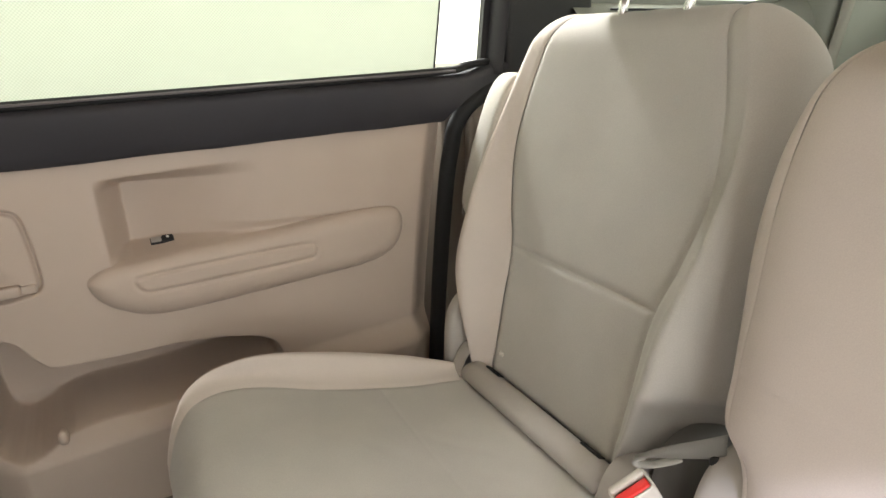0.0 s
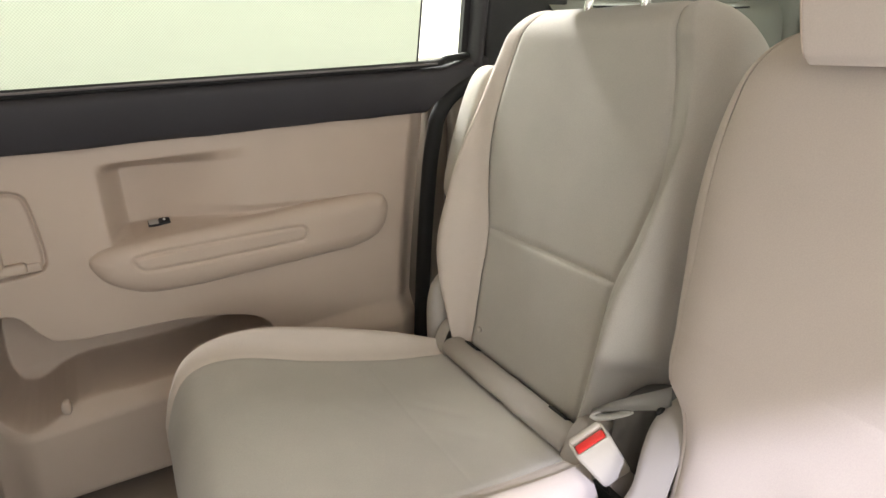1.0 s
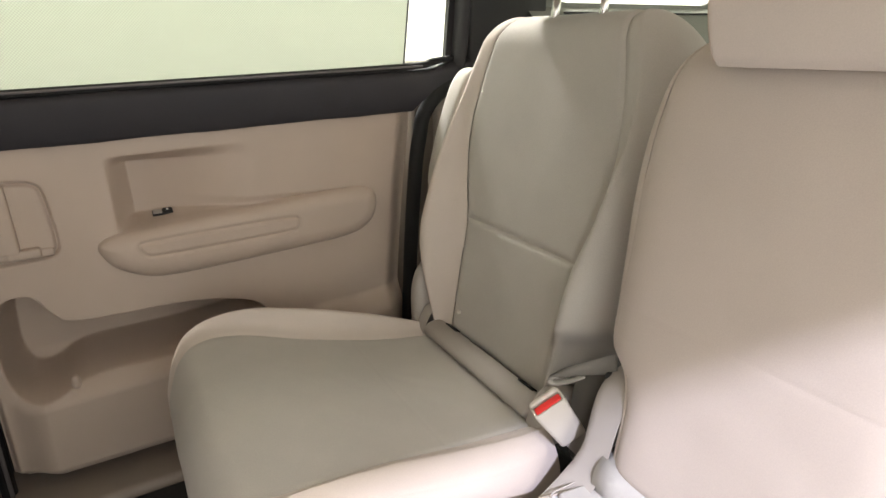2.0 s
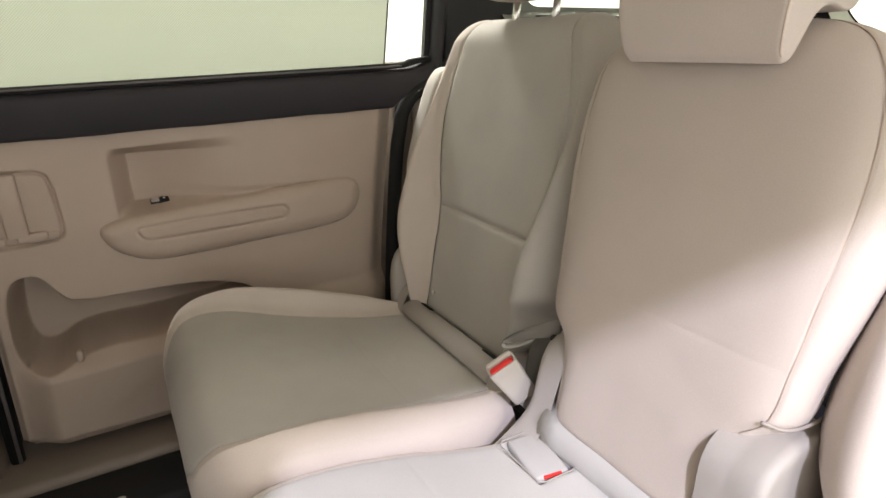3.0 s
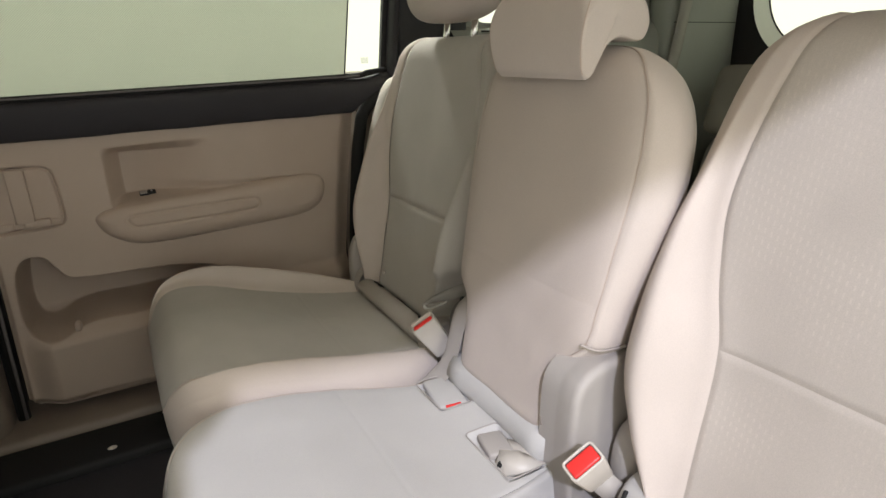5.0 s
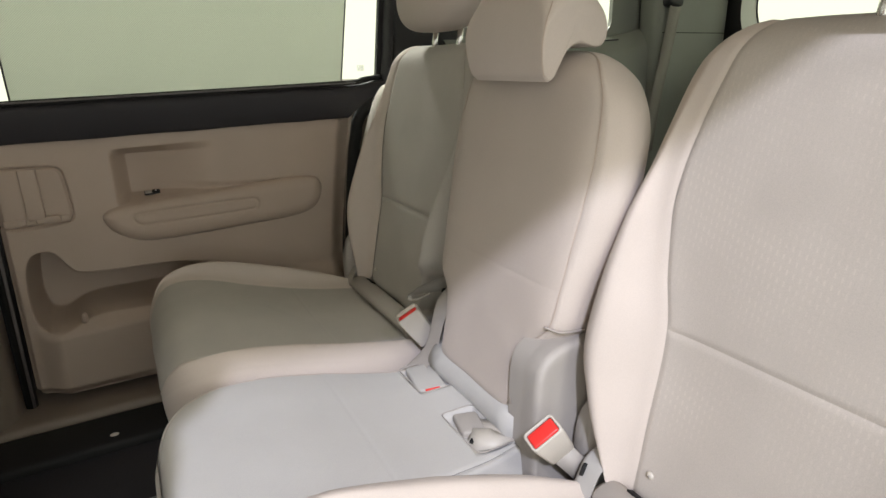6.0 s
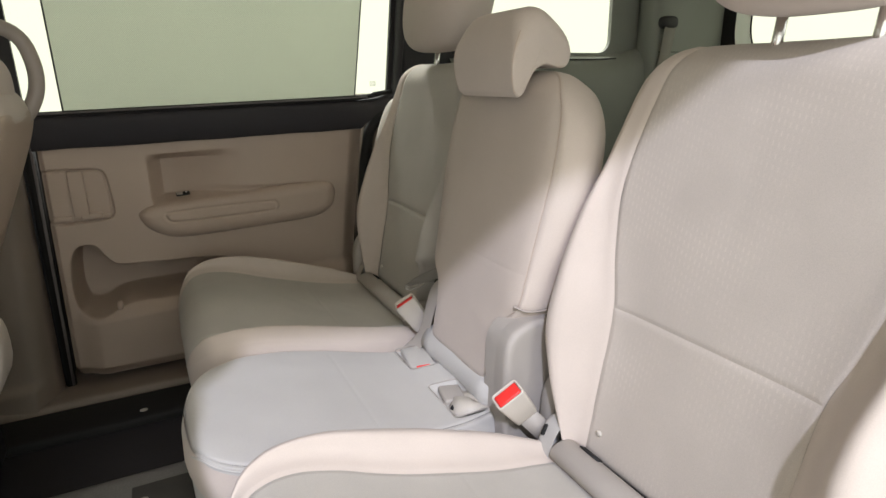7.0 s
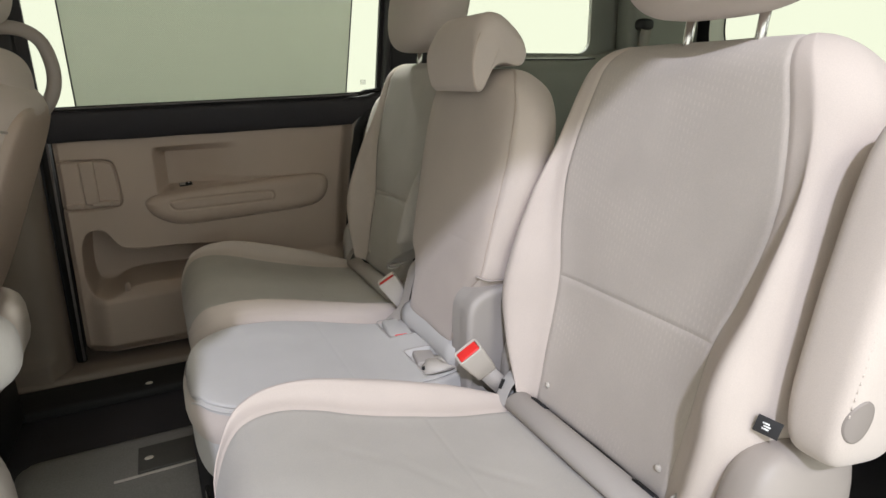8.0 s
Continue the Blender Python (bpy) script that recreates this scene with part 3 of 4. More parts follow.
part("fabric_edge", tube([place_m(YM - y, q, n) for y, q, n in ((0.108, -0.072, -0.007), (0.106, -0.084, -0.003), (0.103, -0.105, 0.001), (0.102, -0.135, 0.001), (0.102, -0.165, 0.000))], lambda t: 0.0062 * min(1, 0.12 + 2.2 * t), 16), PLAIN, mid_back, "folded fabric edge beside the recliner cover")
part("bolster_hem", tube(smooth_path([place_m(YM - 0.134, -0.047, 0.002), place_m(YM - 0.147, -0.050, -0.016), place_m(YM - 0.152, -0.045, -0.047), place_m(YM - 0.148, -0.041, -0.080)], 24), 0.0016, 12), TAUPE, mid_back, "curled hem at the bolster's lower end")
# wrap-over headrest: a side profile swept across the seat, with flat cheeks
SADDLE = [(-0.021, 0.860), (-0.029, 0.872), (-0.034, 0.905), (-0.028, 0.940), (-0.014, 0.968), (0.008, 0.980), (0.032, 0.974), (0.054, 0.952), (0.064, 0.920),
          (0.060, 0.902), (0.046, 0.898), (0.022, 0.902), (0.004, 0.893), (-0.006, 0.875), (-0.013, 0.862)]


def saddle_round(b):
    """Corner radius of the headrest: tight at the front edge below, wide over the dome."""
    t = min(max((b - 0.915) / 0.060, 0), 1)
    return 0.005 + 0.030 * t * t * (3 - 2 * t)


def saddle_point(a, b, k):
    """Profile point (a, b) moved to the side k, -1 to 1, with rounded corners."""
    wide = 0.080 + 0.010 * min(max((b - 0.86) / 0.08, 0), 1)
    rr = saddle_round(b)
    k0 = 1 - rr / wide
    c = max(0, abs(k) - k0) / (1 - k0)
    r = rr * 0.9 * (1 - math.sqrt(max(1 - c ** 2, 0)))
    ca, cb = 0.012, 0.928
    d = math.hypot(a - ca, b - cb)
    return (a + (ca - a) / d * r, YM + k * wide, b + (cb - b) / d * r)


def saddle_sheet(u, v):
    loop = spline2(SADDLE + SADDLE[:2])
    a, b = loop(u * len(SADDLE)) if u < 1 else loop(0)
    return saddle_point(a, b, math.sin((2 * v - 1) * math.pi / 2))


mid_head = part("headrest", panel(saddle_sheet, 120, 60, soft=0), FABRIC, mid, "beige fabric headrest wrapped over the seat top")
for sg in (-1, 1):
    bm = bmesh.new()
    loop = spline2(SADDLE + SADDLE[:2])
    rings = []
    for f in (1.0, 0.94, 0.84, 0.7, 0.52, 0.34, 0.16):
        ring = []
        for k in range(90):
            p = saddle_point(*loop(k / 90 * len(SADDLE)), sg)
            ring.append(bm.verts.new((0.012 + (p[0] - 0.012) * f, YM + (p[1] - YM) + (YM + sg * 0.087 - p[1]) * (1 - f) ** 2 * (1 + 2 * f) + sg * 0.003 * (1 - f) ** 2, 0.928 + (p[2] - 0.928) * f)))
        rings.append(ring)
    for r0, r1 in zip(rings, rings[1:]):
        for k in range(90):
            m = (k + 1) % 90
            bm.faces.new((r0[k], r0[m], r1[m], r1[k]))
    bm.faces.new(rings[-1])
    part("cheek", bm, FABRIC, mid_head)
    rim = []
    for k in range(30):
        a, b = loop(0.4 + 2.9 * k / 29)
        wide = 0.080 + 0.010 * min(max((b - 0.86) / 0.08, 0), 1)
        rim.append(saddle_point(a, b, sg * (1 - 0.32 * saddle_round(b) / wide)))
    part("seam", tube(rim, 0.0008, 6), TRIM, mid_head, "stitched seam along the edge")

# cushion of the middle seat, with a rounded front and two belt pockets behind
MX0, MX1 = -0.497, -0.050
mc_half = spline([(MX0, 0.030), (-0.493, 0.062), (-0.482, 0.096), (-0.465, 0.126), (-0.44, 0.148), (-0.41, 0.160), (-0.35, 0.162), (-0.25, 0.156), (-0.15, 0.142), (MX1, 0.126)])
mc_top = spline([(MX0, 0.448), (-0.45, 0.452), (-0.35, 0.450), (-0.28, 0.438), (-0.2, 0.421), (-0.13, 0.411), (MX1, 0.412)])


def mc_section(x, p):
    w, z = mc_half(x), mc_top(x)
    pts = [(0, 0.0), (w * 0.6, 0.0), (w - 0.010, -0.004), (w - 0.001, -0.018), (w + 0.004, -0.06), (w, -0.105), (w - 0.006, -0.13)]
    l, n = spline2(pts)(p)
    d = min((x - MX0) / 0.020, 1)
    g = math.sqrt(max(1 - (1 - d) ** 2, 0))
    return l, z - 0.06 + (n + 0.06) * (0.35 + 0.65 * g)


POCKETS = ((-0.111, 0.092, 0.029, 0.043), (-0.113, -0.062, 0.028, 0.052))


def mc_sheet(x0, x1, p0, p1, side):
    def f(u, v):
        x, p = x0 + (x1 - x0) * v, p0 + (p1 - p0) * u
        sg = side if side else (1 if p >= 0 else -1)
        l, z = mc_section(x, abs(p))
        y = YM + sg * l
        for px, py, ax, ay in POCKETS:
            q = max(abs(x - px) / ax, abs(y - py) / ay)
            if q < 1.0:
                z -= 0.012 * min(1, (1.0 - q) / 0.22)
        return (x, y, z)
    return f


mid_cush = part("cushion", panel(mc_sheet(MX0, -0.26, -2, 2, 0), 56, 60, "ab", 0.0012, 0.003, faint="d", flip=True), PALE, mid, "flat grey fabric seat cushion")
part("rear_insert", panel(mc_sheet(-0.26, MX1, -2, 2, 0), 110, 80, "ab", 0.0012, 0.003, faint="c", flip=True), PALE, mid_cush)
for sg in (-1, 1):
    part("side_panel", panel(mc_sheet(MX0, MX1, 2, 6, sg), 20, 60, "a", 0.002, 0.003, flip=sg > 0), FABRIC if sg > 0 else PALE, mid_cush)


def mid_front(z0, z1, y0, push, bulge, inset):
    def f(u, v):
        k = (u * 2 - 1) * y0
        lo, hi = MX0, -0.40
        for _ in range(24):
            mx = (lo + hi) / 2
            lo, hi = (mx, hi) if mc_half(mx) < abs(k) else (lo, mx)
        return (lo + 0.001 + inset - bulge * math.sin(math.pi * v) + push * v, YM + k, z0 + (z1 - z0) * v)
    return f


part("front_panel", panel(mid_front(0.438, 0.362, 0.159, 0.008, 0.010, 0.0), 70, 14, "d", 0.005, 0.006), FABRIC, mid_cush)
part("lower_panel", panel(mid_front(0.362, 0.235, 0.150, 0.046, 0.006, 0.008), 70, 14, "c", 0.005, 0.006), FABRIC, mid_cush, "beige fabric skirt below the cushion")
edge_x = [MX0 + 0.0035 + 0.10 * (k / 39) ** 2 for k in range(40)]
ends = [mc_section(x, 2.55) for x in edge_x]
piping = [(x, YM - l, z) for x, (l, z) in zip(reversed(edge_x), reversed(ends))] + [(x, YM + l, z) for x, (l, z) in zip(edge_x, ends)]
part("piping", tube(piping, 0.0019, 8), PALE, mid_cush, "pale piping round the front edge")
for px, py, ax, ay in POCKETS:
    ring = rounded_rect(px - ax + 0.001, px + ax - 0.001, py - ay + 0.001, py + ay - 0.001, 0.010, 4)
    part("pocket_rim", tube([(x, y, mc_top(x) + 0.0002) for x, y in ring + ring[:1]], 0.0010, 8), GREY, mid_cush, "grey piped rim of a belt pocket")
# low roll behind the cushion and side covers
part("rear_roll", tube(smooth_path([(-0.058, YM - 0.112, 0.420), (-0.056, YM, 0.424), (-0.058, YM + 0.112, 0.420)], 8), 0.034, 28), PALE, mid, "grey fabric roll behind the cushion")


COVER = chaikin([(-0.160, 0.375), (-0.122, 0.394), (-0.082, 0.425), (-0.066, 0.485), (-0.050, 0.525), (-0.012, 0.538), (0.035, 0.530), (0.060, 0.46), (0.055, 0.33), (-0.13, 0.33)])
ARCH = chaikin([(-0.083, 0.33), (-0.083, 0.42), (-0.082, 0.49), (-0.079, 0.532), (-0.055, 0.551), (-0.018, 0.557), (0.040, 0.550), (0.062, 0.47), (0.057, 0.33)])
part("recliner_cover", slab(COVER, YM + 0.105, YM + 0.150, 0.014), GREY, mid, "arched grey plastic recliner cover")
part("recliner_cover", arch_cover(ARCH, -0.095, [(0.0, -0.118), (0.0005, -0.122), (0.0, -0.126), (-0.001, -0.144), (0.0, -0.149), (0.003, -0.1525), (0.008, -0.1535), (0.016, -0.1525), (0.030, -0.151), (0.05, -0.150)]), GREY, mid, "grey plastic recliner cover with an arched ridge")
part("seat_base", box(-0.45, -0.02, YM - 0.12, YM + 0.12, 0.21, 0.28, 0.012), BLACK, mid, "black metal seat frame")
for sg in (-1, 1):
    part("leg", box(-0.500, -0.445, YM + sg * 0.115 - 0.016, YM + sg * 0.115 + 0.016, FLOOR, 0.27, 0.006), BLACK, mid, "black steel leg")
    part("leg", box(-0.08, -0.05, YM + sg * 0.115 - 0.014, YM + sg * 0.115 + 0.014, FLOOR, 0.27, 0.005), BLACK, mid, "black steel leg")
part("release_bar", tube([(-0.489, YM - 0.16, 0.142), (-0.489, YM + 0.145, 0.170)], 0.0045), CHROME, mid, "steel release bar")

# ---------------------------------------------------------------- seat belts and buckles


def axes(at, across, axis):
    """A pose with local z along axis and local x along across."""
    z = Vector(axis).normalized()
    x = Vector(across)
    x = (x - z * x.dot(z)).normalized()
    return Matrix.Translation(at) @ Matrix((x, z.cross(x), z)).transposed().to_4x4()


def buckle(m, label, stalk_to, face=1.0):
    root = thing("seat_belt_buckle", m.translation, label, "seat belt buckle", "seat belt buckles")
    body = box(-0.0245, 0.0245, -0.0145, 0.0145, -0.040, 0.036, 0.006, 4)
    for q in body.verts:
        k = 0.84 + 0.16 * min(max((q.co.z + 0.04) / 0.05, 0), 1)
        q.co.x, q.co.y = q.co.x * k, q.co.y * k
    part("housing", turned(body, m), BUCKLE, root)
    rim = bmesh.new()
    outer, inner = rounded_rect(-0.0245, 0.0245, -0.0145, 0.0145, 0.006), rounded_rect(-0.0212, 0.0212, -0.0120, 0.0120, 0.004)
    rows = [[rim.verts.new((x * k, y * k, z)) for x, y in ring] for ring, z, k in ((outer, 0.026, 1), (outer, 0.0395, 1), (outer, 0.0415, 0.965), (inner, 0.0415, 1), (inner, 0.030, 1))]
    for r0, r1 in zip(rows, rows[1:]):
        for k in range(len(outer)):
            j = (k + 1) % len(outer)
            rim.faces.new((r0[k], r0[j], r1[j], r1[k]))
    part("rim", turned(rim, m), BUCKLE, root, "raised ivory rim round the button")
    part("release_button", turned(box(-0.0203, 0.0203, -0.0112, 0.0020 + 0.0075 * (face - 0.9) * 10, 0.030, 0.0424, 0.003, 4), m), RED, root, "bright red release button")
    part("slot", turned(box(-0.0200, 0.0200, 0.0020, 0.0116, 0.030, 0.0372, 0.0006), m), RUBBER, root, "dark tongue slot")
    if face < 1:
        part("lip", turned(box(-0.0225, 0.0225, 0.0048, 0.0140, 0.030, 0.0450, 0.0035, 4), m), BUCKLE, root, "thick ivory lip behind the button")
    p0 = m @ Vector((0, 0, -0.035))
    part("stalk", strap([p0, (p0 + Vector(stalk_to)) / 2, stalk_to], 0.028, 0.010, lambda t: m.to_3x3() @ Vector((1, 0, 0))), GREY, root, "short grey webbing stalk")
    return root


buckle(axes((-0.067, 0.200, 0.442), (0.72, -0.30, 0.84), (-0.56, 0.10, 0.85)) @ Matrix.Scale(0.88, 4), "ivory buckle with a red button standing between two seats", (-0.02, 0.195, 0.38), 0.9)
buckle(axes((-0.086, -0.187, 0.457), (0.80, -0.18, 0.54), (-0.80, -0.34, 0.98)) @ Matrix.Scale(0.86, 4), "ivory buckle with a large red button between two seats", (-0.02, -0.19, 0.38))

stowed = thing("stowed_buckle", (-0.150, 0.108, 0.40), "ivory buckle lying flat in a pocket of the middle cushion", "seat belt buckle")
part("housing", turned(box(-0.023, 0.023, -0.036, 0.036, -0.006, 0.008, 0.005, 4), pose(-0.110, 0.092, 0.404, 3, 0, -8)), STOWED, stowed)
part("release_button", turned(box(-0.012, 0.012, -0.0363, -0.0325, 0.0036, 0.0075, 0.001), pose(-0.110, 0.092, 0.404, 3, 0, -8)), RED, stowed, "red release button, seen edge on")
anchor = thing("belt_latch", (-0.107, -0.055, 0.40), "grey plastic latch and folded webbing in a cushion pocket", "seat belt latch")
part("cover", turned(box(-0.018, 0.018, -0.022, 0.022, -0.006, 0.006, 0.004), pose(-0.111, -0.043, 0.403, 4, 4, -10)), GREY, anchor)
part("slot", turned(box(-0.009, 0.009, -0.003, 0.003, -0.002, 0.002, 0.001), pose(-0.123, -0.074, 0.4035, 10, 0, 35)), RUBBER, anchor)
part("webbing_loop", strap(smooth_path([(-0.126, -0.066, 0.400), (-0.122, -0.084, 0.4085), (-0.108, -0.096, 0.4130), (-0.093, -0.098, 0.4120), (-0.082, -0.092, 0.404)], 22), 0.030, 0.003, lambda t: (0.35, 1, 0.5 * math.sin(5 * t))), BUCKLE, anchor, "folded pale webbing")
part("webbing_fold", strap(smooth_path([(-0.098, -0.046, 0.400), (-0.091, -0.066, 0.4085), (-0.086, -0.086, 0.4105), (-0.084, -0.100, 0.405)], 18), 0.018, 0.003, lambda t: (1, 0.3, 0.6 - 0.8 * t)), BUCKLE, anchor)

belt = thing("seat_belt", (-0.10, 0.165, 0.40), "grey seat belt webbing folded slack between two seats", "seat belt")
flap_top = smooth_path([(-0.077, 0.208, 0.505), (-0.070, 0.194, 0.519), (-0.061, 0.178, 0.531), (-0.050, 0.163, 0.541), (-0.036, 0.146, 0.553)], 30)
flap_low = smooth_path([(-0.077, 0.208, 0.500), (-0.067, 0.194, 0.506), (-0.058, 0.178, 0.513), (-0.046, 0.163, 0.518), (-0.032, 0.146, 0.523)], 30)


def flap(u, v):
    a, b = (Vector(q[int(round(u * 29))]) for q in (flap_top, flap_low))
    return a.lerp(b, v) + Vector((-0.006, -0.003, 0.002)) * math.sin(math.pi * v) * (1 - 0.5 * u)


bm = bmesh.new()
grid = [[bm.verts.new(flap(i / 29, k / 8)) for k in range(9)] for i in range(30)]
for i in range(29):
    for k in range(8):
        bm.faces.new((grid[i][k], grid[i + 1][k], grid[i + 1][k + 1], grid[i][k + 1]))
bmesh.ops.solidify(bm, geom=bm.faces[:], thickness=0.0022)
part("webbing", bm, WEBBING, belt, "slack fold of belt webbing")
part("lower_fold", strap(smooth_path([(-0.073, 0.202, 0.5060), (-0.078, 0.207, 0.5020), (-0.0795, 0.2085, 0.4975), (-0.075, 0.205, 0.4945), (-0.067, 0.194, 0.4990), (-0.059, 0.182, 0.5075), (-0.054, 0.176, 0.5130)], 30), 0.007, 0.0025, lambda t: (1, 0.4, 0.6)), WEBBING, belt, "curled lower edge of the webbing")
part("anchor_hole", pillow(-0.0395, 0.1515, 0.5205, 0.006, 0.005, 0.006, 2, 16, 10), RUBBER, belt, "small black anchor hole")
tag = thing("woven_tag", place_b(YB - 0.215, -0.045, 0.0), "small black woven tag with white print on the seat side", "label")
tm = Matrix.Translation(place_b(YB - 0.226, -0.043, 0.022)) @ pose(0, 0, 0, 12, 8, 30) @ Matrix.Scale(0.78, 4)
part("cloth", turned(box(-0.0012, 0.0012, -0.014, 0.014, -0.011, 0.011, 0.0005), tm), BLACK, tag)
for k, (dy, dz) in enumerate(((0.001, 0.0035), (-0.001, 0.0), (0.0, -0.0035))):
    part("print_bar", turned(box(-0.0017, -0.0012, dy - 0.002, dy + 0.006, dz - 0.0011, dz + 0.0011), tm), WHITE, tag)

# ---------------------------------------------------------------- far sliding door


def polygon_distance(px, pz, poly):
    """Signed distance to a polygon, negative inside; arrays in, array out."""
    best = np.full(px.shape, 1e9)
    inside = np.zeros(px.shape, bool)
    n = len(poly)
    for i in range(n):
        (ax, az), (bx, bz) = poly[i], poly[(i + 1) % n]
        ex, ez = bx - ax, bz - az
        t = np.clip(((px - ax) * ex + (pz - az) * ez) / (ex * ex + ez * ez), 0, 1)
        best = np.minimum(best, np.hypot(px - ax - t * ex, pz - az - t * ez))
        cross = (az > pz) != (bz > pz)
        with np.errstate(divide="ignore", invalid="ignore"):
            inside ^= cross & (px < (bx - ax) * (pz - az) / (bz - az + 1e-12) + ax)
    return np.where(inside, -best, best)


def step(x, a, b):
    t = np.clip((x - a) / (b - a), 0, 1)
    return t * t * (3 - 2 * t)


def rounded(poly, cuts=2):
    """Corner cutting, so that outlines come out smooth."""
    for _ in range(cuts):
        out = []
        for i in range(len(poly)):
            (ax, az), (bx, bz) = poly[i], poly[(i + 1) % len(poly)]
            out += [(0.78 * ax + 0.22 * bx, 0.78 * az + 0.22 * bz), (0.22 * ax + 0.78 * bx, 0.22 * az + 0.78 * bz)]
        poly = out
    return poly


def relief(x, z, y, keep=None):
    bm = bmesh.new()
    nx, nz = x.shape
    v = [[bm.verts.new((x[i, j], y[i, j], z[i, j])) for j in range(nz)] for i in range(nx)]
    for i in range(nx - 1):
        for j in range(nz - 1):
            if keep is None or keep[i, j]:
                bm.faces.new((v[i][j], v[i + 1][j], v[i + 1][j + 1], v[i][j + 1]))
    bmesh.ops.delete(bm, geom=[q for q in bm.verts if not q.link_faces], context="VERTS")
    return bm


door = thing("door_1", (-0.33, DOOR, 0.2), "closed sliding door with beige trim and a black belt strip", "door", "", "structure")


def front_x(z):
    return -0.730 + 0.014 * (z - 0.17) / 0.57


def rear_x(z):
    return 0.000 + 0.055 * np.clip((z - 0.17) / 0.58, 0, 1) ** 1.6


uu, vv = np.meshgrid(np.linspace(0, 1, 460), np.linspace(0, 1, 360), indexing="ij")
gz = 0.168 + (0.752 + 0.010 * uu - 0.168) * vv
gx = front_x(gz) + (rear_x(gz) - front_x(gz)) * uu
POCKET = rounded([(-0.703, 0.385), (-0.696, 0.481), (-0.677, 0.515), (-0.639, 0.515), (-0.617, 0.475), (-0.599, 0.455), (-0.394, 0.451), (-0.292, 0.425), (-0.270, 0.371), (-0.465, 0.357), (-0.590, 0.359), (-0.648, 0.330), (-0.689, 0.338)], 2)
HANDLE = rounded([(-0.745, 0.566), (-0.607, 0.570), (-0.587, 0.578), (-0.584, 0.600), (-0.588, 0.668), (-0.594, 0.689), (-0.615, 0.697), (-0.750, 0.698)], 2)
gy = np.full(gx.shape, DOOR)


def ramp(t):
    """A straight slope from 0 to 1 with slightly rounded ends."""
    t = np.clip(t, 0, 1)
    return 0.6 * t + 0.4 * t * t * (3 - 2 * t)


# pull recess: broad slopes at its front, top and bottom, running out to nothing towards the rear
shelf_z = np.interp(gx, [-0.52, -0.461, -0.401, -0.281, -0.10], [0.588, 0.593, 0.598, 0.604, 0.612])
shelf_w = np.interp(gx, [-0.50, -0.405, -0.290, -0.19, -0.08], [0.020, 0.018, 0.010, 0.006, 0.004])
pull_taper = 1 - step(gx, -0.48, -0.265)
pull = ramp((gx + 0.502) / 0.032) * ramp((0.720 + 0.03 * (gx + 0.47) - gz) / 0.019) * np.clip((gz - shelf_z) / shelf_w, 0, 1)
fade = 1 - step(gz, shelf_z + shelf_w, shelf_z + 2.5 * shelf_w)
gy += (0.064 * pull_taper + 0.006 * (1 - step(gx, -0.22, -0.06)) * (1 - pull_taper) * fade) * pull
d_handle = polygon_distance(gx, gz, HANDLE)
gy += 0.004 * step(-d_handle, -0.002, 0.003) + 0.007 * np.exp(-((d_handle + 0.003) / 0.0026) ** 2)
d_pocket = polygon_distance(gx, gz, POCKET)
low = step(-(gz - 0.0485 * (gx + 0.6)), -0.370, -0.320)
gy -= 0.030 * low * step(gx - front_x(gz), 0.012, 0.07)
gy += 0.140 * step(-d_pocket, -0.001, 0.014)
gy += 0.045 * step(-gz, -0.207, -0.168)
gy += 0.030 * step(gx, rear_x(gz) - 0.045, rear_x(gz) + 0.002) + 0.012 * step(-(gx - front_x(gz)), -0.012, 0.0)
trim = part("trim_panel", relief(gx, gz, gy), TRIM, door, "beige moulded door trim with a recessed pull and a map pocket")


def pad(name, poly, height, edge, mat, base, label, n=(240, 90), parent=trim, groove=None):
    xs, zs = [p[0] for p in poly], [p[1] for p in poly]
    x, z = np.meshgrid(np.linspace(min(xs) - 0.006, max(xs) + 0.006, n[0]), np.linspace(min(zs) - 0.006, max(zs) + 0.006, n[1]), indexing="ij")
    d = polygon_distance(x, z, poly)
    y = base - height * np.sqrt(np.clip(1 - (1 - np.clip(-d / edge, 0, 1)) ** 2, 0, 1)) + 0.012 * step(d, -0.0005, 0.004)
    if groove:
        dg = polygon_distance(x, z, groove)
        y += 0.003 * np.exp(-(dg / 0.003) ** 2)
    return part(name, relief(x, z, y, d < 0.003), mat, parent, label)


ARM = rounded([(-0.540, 0.577), (-0.520, 0.537), (-0.467, 0.509), (-0.396, 0.507), (-0.246, 0.514), (-0.096, 0.521), (-0.052, 0.545), (-0.038, 0.588), (-0.051, 0.616), (-0.101, 0.621), (-0.281, 0.609), (-0.401, 0.603), (-0.461, 0.598), (-0.515, 0.594)], 2)
SLOT = rounded([(-0.478, 0.570), (-0.470, 0.578), (-0.215, 0.583), (-0.204, 0.574), (-0.206, 0.560), (-0.215, 0.555), (-0.452, 0.550), (-0.470, 0.555)], 2)
pad("armrest", ARM, 0.020, 0.030, TRIM, DOOR + 0.001, "beige padded door armrest", groove=SLOT)


def on_shelf(x, z):
    """A pose on the ledge at the bottom of the pull recess: local z stands out of it."""
    return axes((x, DOOR + 0.040, z), (1, 0, 0), (0, -0.018, 0.0545))


